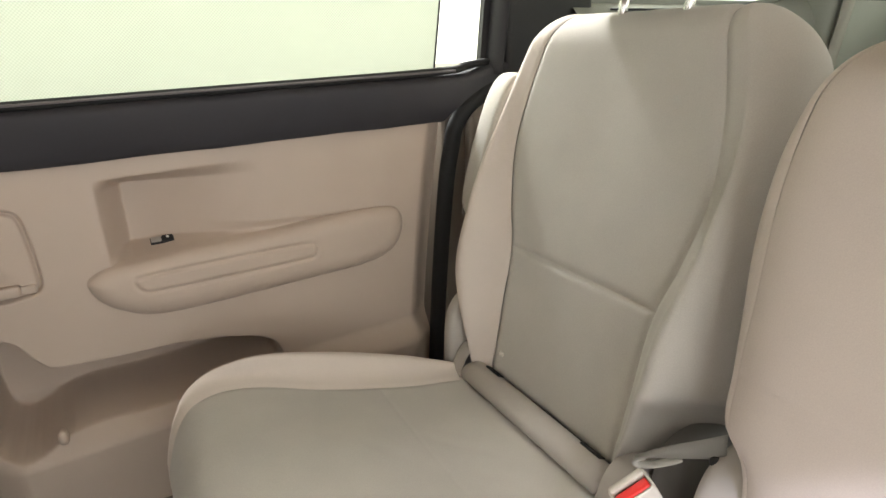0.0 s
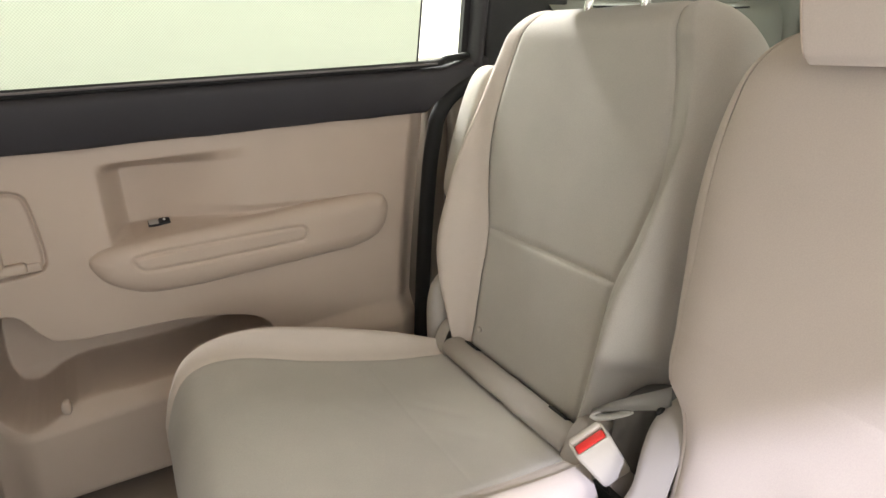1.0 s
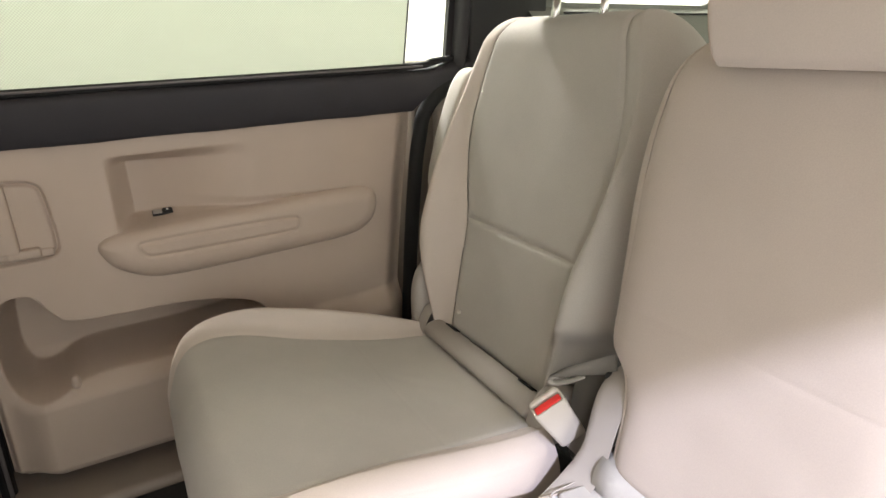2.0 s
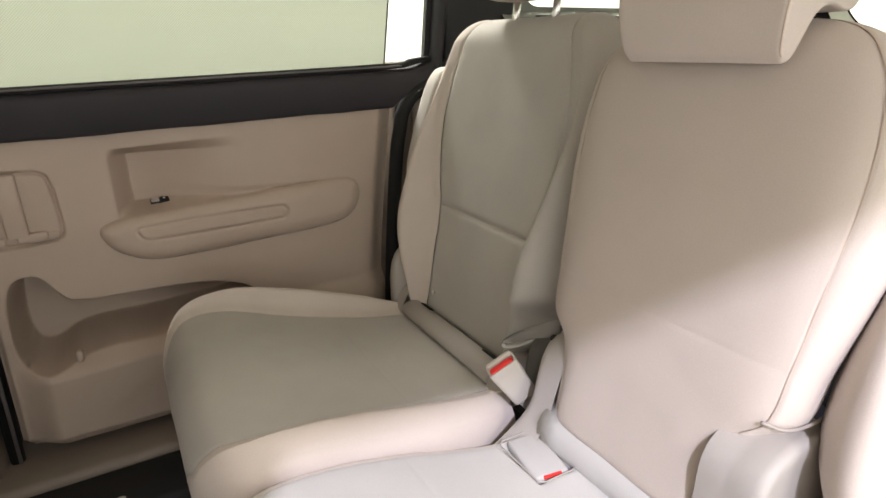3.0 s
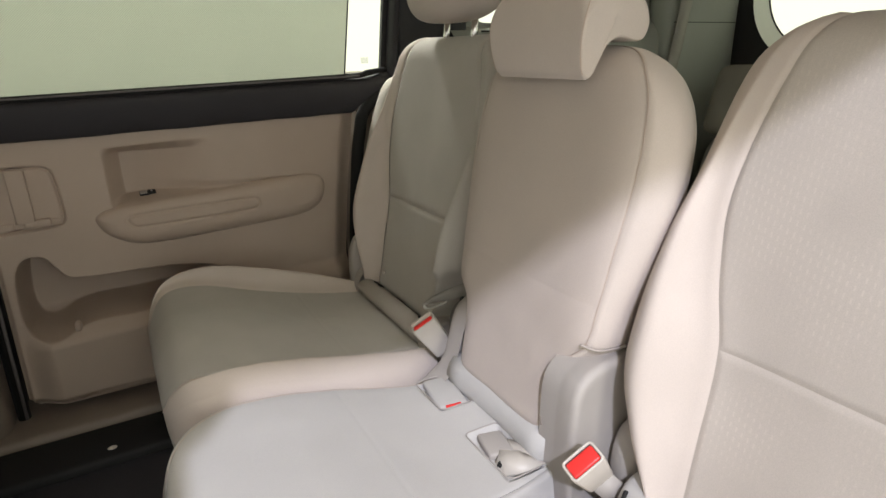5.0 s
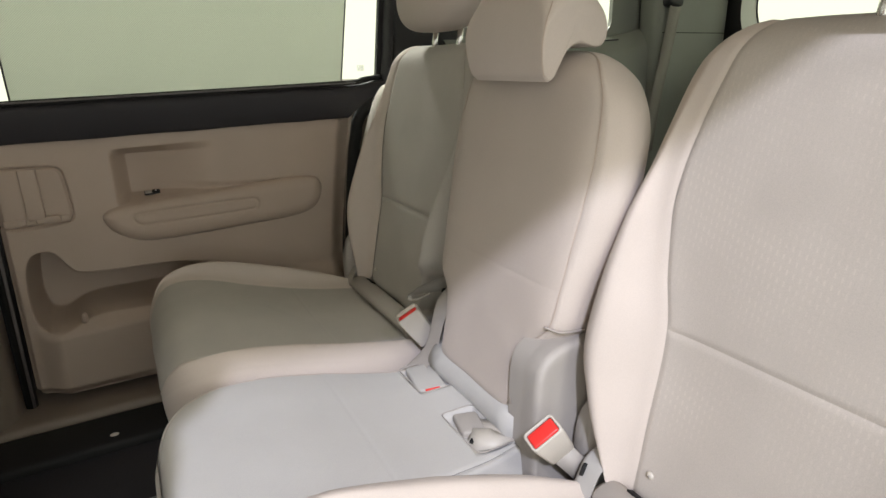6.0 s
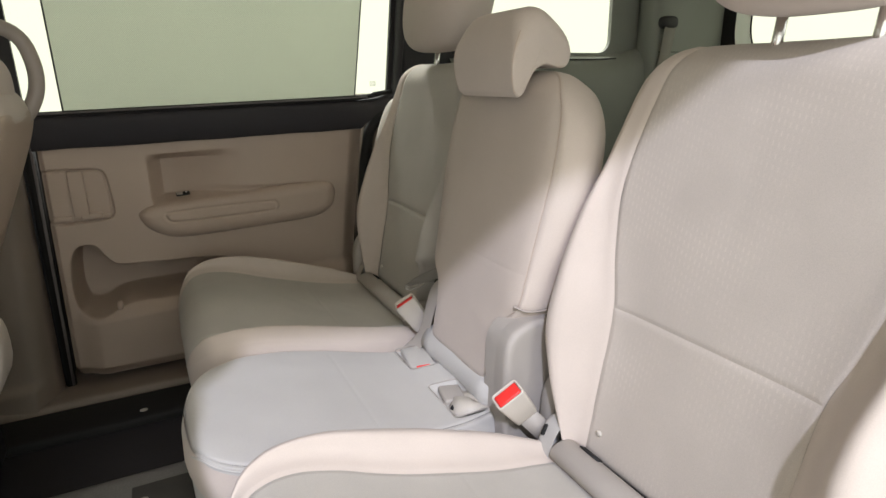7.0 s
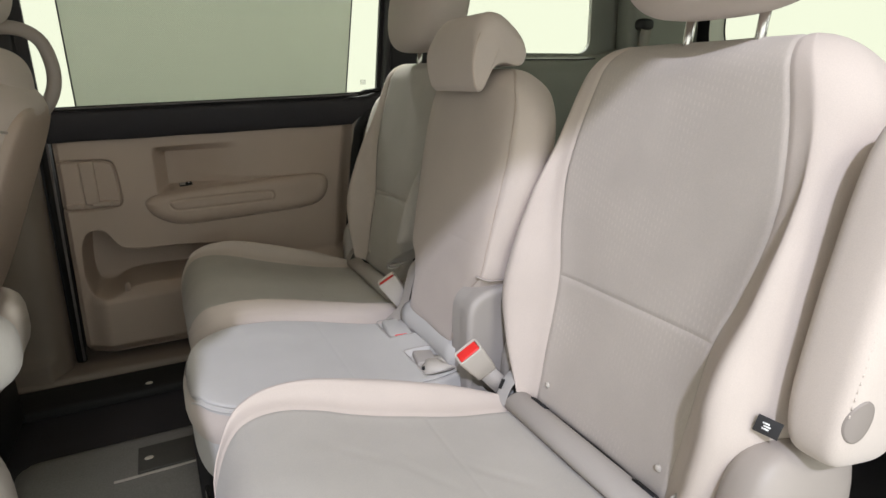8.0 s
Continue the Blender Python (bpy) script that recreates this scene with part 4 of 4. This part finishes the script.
sw = part("window_switch", turned(box(-0.0165, 0.0165, -0.0072, 0.0072, -0.003, 0.001, 0.0008), on_shelf(-0.4285, 0.6115)), BLACK, door, "small black window switch")
part("switch_key", turned(box(0.0, 0.0155, -0.0062, 0.0062, 0.0, 0.004, 0.0015), on_shelf(-0.4285, 0.6115)), RUBBER, sw, "black rocker key")
part("switch_mark", turned(box(0.006, 0.0095, -0.0025, 0.0025, 0.0041, 0.0045), on_shelf(-0.4285, 0.6115)), WHITE, sw)
part("switch_blank", turned(box(-0.0155, -0.001, -0.0062, 0.0062, 0.0, 0.003, 0.0015), on_shelf(-0.4285, 0.6115)), GREY, sw, "grey blank beside the key")
lever = part("inner_handle", box(-0.668, -0.636, 0.792, 0.808, 0.586, 0.6935, 0.004), TRIM, door, "beige inner door handle")
part("lock_tab", box(-0.655, -0.610, 0.793, 0.808, 0.5765, 0.592, 0.004), TRIM, lever, "small beige lock tab")
part("handle_lower_plate", box(-0.712, -0.672, 0.8005, 0.811, 0.574, 0.5885, 0.003), TRIM, lever)
part("handle_lower_plate", box(-0.628, -0.5935, 0.8015, 0.811, 0.575, 0.589, 0.003), TRIM, lever)


part("pocket_clip", pillow(-0.607, 0.775, 0.362, 0.007, 0.010, 0.012, 2.6, 20, 14), TRIM, trim, "small moulded nub on the pocket rim")


# black belt strip: a section swept along the door
def belt_strip(u, v):
    sec = [(0.800, 0.756), (0.787, 0.757), (0.780, 0.766), (0.772, 0.79), (0.768, 0.816), (0.771, 0.829), (0.785, 0.836), (0.80, 0.838)]
    y, z = spline2(sec)(v * 7)
    end = strip_end(z)
    x = -0.722 + (end + 0.722) * u
    lift = 0.016 * min(max((x - 0.05) / 0.10, 0), 1) ** 2 * min(max((z - 0.80) / 0.03, 0), 1)
    return (x, y, z + lift - (0.0125 + 0.0065 * v) * (0.09 - x) / 0.812)


strip_end = spline([(0.75, 0.036), (0.765, 0.048), (0.780, 0.066), (0.797, 0.098), (0.808, 0.140), (0.82, 0.165), (0.845, 0.165)])
part("belt_trim", panel(belt_strip, 60, 40), DARK_TRIM, door, "black moulded strip under the window")
part("window_seal", tube(smooth_path([(-0.715, 0.781, 0.821), (-0.3, 0.781, 0.831), (0.03, 0.781, 0.840), (0.085, 0.784, 0.848), (0.135, 0.790, 0.853)], 30), 0.0065, 10), RUBBER, door, "black rubber window seal")
part("seal_lip", tube([(-0.715, 0.7742, 0.8225), (-0.3, 0.7742, 0.8325), (0.06, 0.7742, 0.841)], 0.0019, 8), LIP, door, "thin grey lip on the window seal")
post = [(0.143, 0.786, 0.832), (0.150, 0.785, 0.88), (0.160, 0.785, 0.98), (0.196, 0.785, 1.33)]
part("window_post", tube(smooth_path(post, 16), 0.026, 18, 0.42), DARK_TRIM, door, "dark moulded post behind the window")
# upper door frame round the glass
frame_outer = [(-0.75, 0.79), (0.185, 0.82), (0.25, 1.36), (-0.75, 1.36)]
frame_inner = [(-0.722, 0.812), (0.125, 0.850), (0.170, 1.31), (-0.722, 1.31)]
wall_with_hole("window_frame", frame_outer, frame_inner, 0.799, 0.812, BLACK, "black window frame", parent=door)
win = part("window", box(-0.735, 0.20, 0.806, 0.810, 0.80, 1.33), GLASS, door, "clear side glass", False)
win.visible_shadow = False
part("etched_mark", box(0.078, 0.096, 0.8045, 0.8050, 0.868, 0.882), ETCH, win, "small grey etched mark")
sun = thing("window_sunshade", (-0.3, 0.797, 0.85), "pale mesh sunshade drawn up over the side window", "sunshade")
bm = bmesh.new()
ring = [(-0.650, 0.812), (0.030, 0.838), (0.090, 1.30), (-0.652, 1.30)]
a = [bm.verts.new((x, 0.7965, z)) for x, z in ring]
bm.faces.new(a)
part("mesh_cloth", bm, SCREEN, sun, "", False)
for p, q in ((ring[0], ring[3]), (ring[1], ring[2])):
    part("hem", tube([(p[0], 0.7965, p[1]), (q[0], 0.7965, q[1])], 0.0018, 8), BLACK, sun, "dark hem")
part("pull_bar", tube([(-0.66, 0.7965, 1.302), (0.12, 0.7965, 1.302)], 0.008, 10), BLACK, sun)
# weatherstrip down the rear edge of the door, and beside its front edge
part("weatherstrip", tube(smooth_path([(0.22, 0.776, 0.828), (0.15, 0.776, 0.812), (0.094, 0.778, 0.786), (0.064, 0.781, 0.75), (0.055, 0.784, 0.71), (0.044, 0.787, 0.64), (0.026, 0.789, 0.45), (0.008, 0.790, 0.18)], 50), 0.015, 14), RUBBER, door, "black rubber weatherstrip")
part("weatherstrip", tube([(-0.732, 0.826, 0.80), (-0.749, 0.826, 0.13)], 0.012, 12), RUBBER, door, "black rubber weatherstrip")
part("edge_strip", tube([(front_x(z) - 0.009, 0.797, z) for z in (0.165, 0.35, 0.55, 0.765)], 0.0032, 10), LIP, door, "thin grey strip down the door edge")

# ---------------------------------------------------------------- body shell
HALL = material("pale_hall_floor", (0.50, 0.49, 0.46), 0.35, spot=0.08, fine=40, broad=2)
solid("ground", box(-7, 7, -7, 7, -0.40, -0.30), HALL, "smooth pale floor of the hall", "ground", "structure", smooth=False)
ROOF = 1.36
BACK_X, FRONT_X = 1.50, -2.0
solid("floor", box(FRONT_X, BACK_X, -0.86, 0.86, FLOOR - 0.05, FLOOR), CARPET, "black rubber-backed floor covering, scuffed", "floor", "structure", smooth=False)
solid("ceiling", box(FRONT_X, BACK_X, -0.86, 0.86, ROOF, ROOF + 0.05), HEADLINER, "beige cloth headliner", "ceiling", "structure", smooth=False)
# far side: sill, B-pillar, quarter panel
solid("sill_trim", box(-1.4, 0.4, 0.728, 0.99, FLOOR - 0.02, 0.154, 0.014, 4), PILLAR, "brown plastic door sill cover", "sill", "structure")
solid("step_trim", box(-1.4, -0.2, 0.60, 0.728, FLOOR - 0.01, 0.140, 0.010, 3), RUBBER, "black rubber step edge with a pale rivet", "step", "structure")


pillar_plan = spline2([(-0.99, 0.812), (-0.94, 0.782), (-0.87, 0.764), (-0.815, 0.757), (-0.786, 0.760), (-0.768, 0.776), (-0.759, 0.797), (-0.757, 0.836)])


def pillar(u, v):
    x, y = pillar_plan(7 * u)
    z = 0.145 + 0.705 * v
    ledge = 0.5 - 0.5 * math.tanh((z - 0.205 - 0.10 * (x + 0.80)) / 0.007)
    front = min(max((-0.772 - x) / 0.03, 0), 1)
    return (x + 0.012 * (v - 0.5), y - front * (0.016 * ledge + 0.012 * (1 - v) ** 4) + 0.010 * v, z)


solid("pillar_trim", panel(pillar, 60, 90, soft=0), PILLAR, "brown moulded pillar cover beside the sliding door", "pillar", "structure")
solid("pillar_upper", box(-0.93, -0.745, 0.79, 0.86, 0.83, ROOF, 0.015), BLACK, "black upper pillar", "pillar", "structure")
solid("pillar_lower", box(0.06, 0.26, 0.815, 0.985, FLOOR, 0.845), PILLAR, "brown-grey body side behind the door edge", "pillar", "structure", smooth=False)
solid("pillar_inner", box(-1.0, -0.748, 0.835, 0.985, FLOOR - 0.02, 0.79), BLACK, "black body side ahead of the door edge", "pillar", "structure", smooth=False)
solid("wall_far_lower", box(-0.95, 0.26, 0.955, 0.985, FLOOR, 0.80), BLACK, "dark door opening behind the trim", "wall", "structure", smooth=False)
wall_with_hole("wall_front_side", square_ring(FRONT_X, -0.93, FLOOR, ROOF), rounded_rect(-1.75, -1.02, 0.93, 1.28, 0.05), 0.80, 0.86, TRIM, "beige front door inner side")
quarter_outer, quarter_hole = square_ring(0.195, BACK_X, FLOOR, ROOF), rounded_rect(0.38, 0.918, 0.960, 1.30, 0.045)
wall_with_hole("wall_quarter", quarter_outer, quarter_hole, 0.79, 0.804, QUARTER, "grey-green plastic quarter panel")
q = solid("window_2", box(0.36, 0.95, 0.805, 0.809, 0.93, 1.32), GLASS, "clear quarter window glass", "window", "structure", smooth=False)
q.visible_shadow = False
quarter_line = spline2([(0.800, 0.952), (0.786, 0.949), (0.768, 0.938), (0.748, 0.914), (0.738, 0.880), (0.732, 0.80), (0.728, 0.65), (0.725, 0.40)])


def quarter_shoulder(u, v):
    y, z = quarter_line(v * 7)
    x = 0.31 + 0.76 * u
    return (x, y - 0.030 * (1 - v) * min(max((x - 0.80) / 0.25, 0), 1) ** 2, z + 0.035 * min(max((x - 0.86) / 0.20, 0), 1) ** 2 * (1 - v))


solid("quarter_shoulder", panel(quarter_shoulder, 40, 50, soft=0), QUARTER, "grey-green moulded shoulder below the quarter window", "trim", "structure")
solid("shoulder_groove", tube([(0.40, 0.7665, 0.9385), (0.70, 0.7665, 0.9385), (0.86, 0.765, 0.9390), (0.92, 0.760, 0.942)], 0.0022, 8), RUBBER, "thin dark groove in the quarter trim", "trim", "structure")
solid("pillar_rear_side", box(0.165, 0.362, 0.772, 0.80, 0.80, ROOF, 0.012), BLACK, "black pillar behind the sliding door", "pillar", "structure")
solid("pillar_rear_lower", box(0.098, 0.362, 0.786, 0.814, FLOOR, 0.797, 0.008), PILLAR, "brown-grey jamb trim behind the sliding door", "pillar", "structure")
solid("pillar_back", box(1.02, 1.35, 0.695, 0.79, 0.35, ROOF, 0.03, 4), QUARTER, "grey-green rear pillar cover", "pillar", "structure")
solid("trim_joint", box(1.04, 1.325, 0.6935, 0.70, 0.9590, 0.9612), RUBBER, "dark joint in the rear pillar cover", "trim", "structure", smooth=False)
# near side: open doorway, quarter panel with its window, front door
wall_with_hole("wall_near_quarter", square_ring(0.24, BACK_X, FLOOR, ROOF), rounded_rect(0.405, 1.15, 0.960, 1.30, 0.045), -0.86, -0.79, QUARTER, "grey-green plastic quarter panel")
wall_with_hole("wall_near_front", square_ring(FRONT_X, -0.93, FLOOR, ROOF), rounded_rect(-1.75, -1.30, 0.92, 1.24, 0.05), -0.86, -0.80, TRIM, "plain beige front door inner side")
solid("roof_rail_near", box(-0.93, 0.24, -0.80, -0.74, 1.335, ROOF, 0.008), HEADLINER, "padded rail over the open doorway", "roof rail", "structure")
# tailgate and windscreen
wall_with_hole("wall_back", square_ring(-0.86, 0.86, FLOOR, ROOF, 16), rounded_rect(-0.660, 0.660, 0.833, 1.31, 0.21, 16), BACK_X - 0.15, BACK_X - 0.138, BLACK, "black tailgate trim", axis="x")
window_mouth, window_edge = rounded_rect(-0.659, 0.659, 0.834, 1.309, 0.209, 16), rounded_rect(-0.652, 0.652, 0.870, 1.275, 0.19, 16)
bm = bmesh.new()
rows = [[bm.verts.new((x, y, z)) for y, z in loop] for x, loop in ((BACK_X - 0.151, window_mouth), (BACK_X - 0.085, window_edge), (BACK_X - 0.080, window_edge), (BACK_X - 0.139, window_mouth))]
for r0, r1 in zip(rows, rows[1:]):
    for k in range(len(window_mouth)):
        j = (k + 1) % len(window_mouth)
        bm.faces.new((r0[k], r0[j], r1[j], r1[k]))
solid("window_3_frame", bm, REVEAL, "pale moulded reveal round the rear window", "window trim", "structure")
solid("window_3_seal", tube([(BACK_X - 0.083, y, z) for y, z in window_edge + window_edge[:1]], 0.0035, 8), RUBBER, "thin black seal round the rear window", "window seal", "structure")
g = solid("window_3", box(BACK_X - 0.079, BACK_X - 0.075, -0.75, 0.75, 0.80, 1.33), GLASS, "clear rear window glass", "window", "structure", smooth=False)
g.visible_shadow = False
wall_with_hole("wall_windscreen", square_ring(-0.86, 0.86, FLOOR, ROOF), rounded_rect(-0.72, 0.72, 1.02, 1.26, 0.05), FRONT_X - 0.05, FRONT_X, BLACK, "dark panel round the windscreen", axis="x")

# loose rubber mat on the floor in front of the seats
mx, my = np.meshgrid(np.linspace(-0.835, -0.44, 70), np.linspace(-0.50, 0.415, 80), indexing="ij")
ex, ey = np.maximum(0.05 - np.minimum(mx + 0.835, -0.44 - mx), 0), np.maximum(0.05 - np.minimum(my + 0.50, 0.415 - my), 0)
edge = 0.05 - np.hypot(ex, ey)
mz = FLOOR + 0.010 * np.sqrt(np.clip(edge / 0.030, 0, 1)) - 0.002 - 0.3 * np.clip(-edge, 0, 0.03)
mz += np.array([[0.0035 * noise.noise(Vector((a * 5, b * 5, 0))) + 0.0015 * noise.noise(Vector((a * 23, b * 23, 3))) for a, b in zip(ra, rb)] for ra, rb in zip(mx, my)]) * np.clip(edge / 0.05, 0, 1)
bm = bmesh.new()
gv = [[bm.verts.new((mx[i, j], my[i, j], mz[i, j])) for j in range(80)] for i in range(70)]
for i in range(69):
    for j in range(79):
        bm.faces.new((gv[i][j], gv[i + 1][j], gv[i + 1][j + 1], gv[i][j + 1]))
solid("floor_mat", bm, MAT, "scuffed dark grey rubber mat lying on the floor", "floor mat")

# floor fittings
for name, x0, x1, y0, y1, z in (("floor_rail", -0.652, -0.49, 0.2500, 0.2528, FLOOR + 0.0125), ("floor_rail", -0.61, -0.49, 0.260, 0.350, FLOOR + 0.0125)):
    solid(name, box(x0, x1, y0, y1, FLOOR - 0.004, z, 0.002), PLATE if y1 > 0.30 else GREY, "low metal seat rail cover on the floor", "seat rail")
for x, y, z in ((-0.587, 0.632, 0.141), (-0.589, 0.302, FLOOR + 0.013)):
    solid("floor_rivet", pillow(x, y, z, 0.009, 0.006, 0.003, 2, 16, 8), BUCKLE, "small pale oval rivet in the floor trim", "rivet")

# ---------------------------------------------------------------- front seat
FS, FC = math.sin(radians(23)), math.cos(radians(23))


def pf(y, s, n):
    return (-0.700 + s * FS - n * FC, y, 0.76 + s * FC + n * FS)


def front_seat(name, yc, out, label, arm=False):
    root = thing(name, (-0.95, yc, FLOOR), label, "car seat", "front seats")

    def shell(u, v):
        s = -0.42 + 0.54 * v
        w = spline([(-0.42, 0.20), (-0.2, 0.225), (0.0, 0.22), (0.07, 0.19), (0.12, 0.13)])(s)
        a = 2 * math.pi * u
        e = 0.6
        cy = math.copysign(abs(math.cos(a)) ** e, math.cos(a))
        sn = math.copysign(abs(math.sin(a)) ** e, math.sin(a))
        d = min((0.12 - s) / 0.05, 1)
        gg = math.sqrt(max(1 - (1 - d) ** 2, 0))
        return pf(yc + w * cy * (0.85 + 0.15 * gg), s, 0.07 + (0.07 + 0.012 * math.sin(3 * s)) * sn * gg)
    fb = part("backrest", panel(shell, 60, 40), FABRIC, root, "beige fabric backrest with a smooth back panel")
    part("seam", tube([shell(0.28 + 0.46 * k / 39, 0.86) for k in range(40)] if out > 0 else [shell(0.22 - 0.46 * k / 39, 0.86) for k in range(40)], 0.0022, 8), TAUPE, fb, "stitched seam across the seat side")
    part("back_panel", turned(pillow(0, 0, 0, 0.022, 0.19, 0.215, 5, 44, 36), Matrix.Translation(pf(yc, -0.125, 0.016)) @ pose(0, 0, 0, 0, 23, 0)), TRIM, fb, "beige moulded back panel")
    part("shoulder", pillow(-0.742, yc + out * 0.01, 0.885, 0.062, 0.155, 0.062, 2.6, 40, 28), FABRIC, fb, "rounded beige shoulder")
    head = part("headrest", pillow(-0.735, yc, 1.075, 0.055, 0.13, 0.095, 3.2, 40, 30, lambda x, y, z: (x + 0.2 * z, y * (1 - 0.1 * z), z)), FABRIC, root, "beige fabric headrest")
    for sg in (-1, 1):
        part("post", tube([(-0.745, yc + sg * 0.06, 0.92), (-0.738, yc + sg * 0.06, 1.0)], 0.0065, 12), CHROME, head, "bright steel post")
    if not arm:
        loop = smooth_path([(-0.80, yc + 0.08, 0.950), (-0.745, yc + 0.09, 0.981), (-0.695, yc + 0.10, 0.983), (-0.663, yc + 0.10, 0.962), (-0.651, yc + 0.10, 0.920), (-0.653, yc + 0.10, 0.880), (-0.668, yc + 0.10, 0.845), (-0.690, yc + 0.10, 0.820)], 30)
        part("grip_loop", tube(loop, 0.0130, 14), TAUPE, root, "taupe plastic grip loop")
    else:
        part("armrest", pillow(-0.785, yc - out * 0.27, 0.596, 0.130, 0.040, 0.056, 3, 40, 24), PALE, root, "padded grey armrest")
        part("side_cover", pillow(-0.805, yc - out * 0.265, 0.385, 0.112, 0.035, 0.125, 3.5, 40, 28), GREY, root, "moulded grey plastic seat side")
    part("cushion", pillow(-1.05, yc, 0.40, 0.27, 0.24, 0.08, 4), FABRIC, root)
    part("seat_base", box(-1.25, -0.85, yc - 0.20, yc + 0.20, FLOOR, 0.34, 0.02), BLACK, root)


front_seat("front_passenger_seat", 0.42, 1, "beige front seat seen from behind with a plastic grip loop")
front_seat("front_driver_seat", -0.42, -1, "beige front seat with a padded grey armrest", True)

# ---------------------------------------------------------------- third row and far belt
third = thing("third_row_seat", (1.25, 0.0, FLOOR), "dark grey fabric third-row bench with low headrests", "car seat")
pt = on_back(1.10, 0.48)
part("backrest", turned(pillow(0, 0, 0, 0.06, 0.62, 0.21, 5, 60, 30), Matrix.Translation(pt(0, 0.0, -0.05)) @ pose(0, 0, 0, 0, 14, 0)), REAR_SEAT, third, "grey fabric backrest")
part("cushion", pillow(0.93, 0, 0.36, 0.24, 0.60, 0.07, 5, 60, 24), REAR_SEAT, third)
for y in (-0.40, 0.40):
    part("headrest", turned(pillow(0, 0, 0, 0.055, 0.165, 0.098, 8, 56, 36, lambda x, y, z: (x, y * (1 - 0.05 * z - 0.12 * max(-x, 0)), z)), Matrix.Translation((1.09, y, 0.738)) @ pose(0, 0, 0, 0, 10, 0)), REAR_CLOTH, third, "low square brown headrest")
part("seat_base", box(0.75, 1.15, -0.5, 0.5, FLOOR, 0.32, 0.02), BLACK, third)
rb = thing("rear_seat_belt", (1.10, 0.70, 1.03), "grey seat belt hanging from a black guide on the pillar", "seat belt")
part("guide", pillow(1.065, 0.688, 1.050, 0.034, 0.020, 0.020, 3, 24, 14), BLACK, rb, "black plastic belt guide")
part("webbing", strap(smooth_path([(1.065, 0.675, 1.045), (1.050, 0.684, 0.90), (1.030, 0.688, 0.78), (1.010, 0.690, 0.6)], 16), 0.046, 0.003, lambda t: (1, 0, 0)), WEBBING, rb)
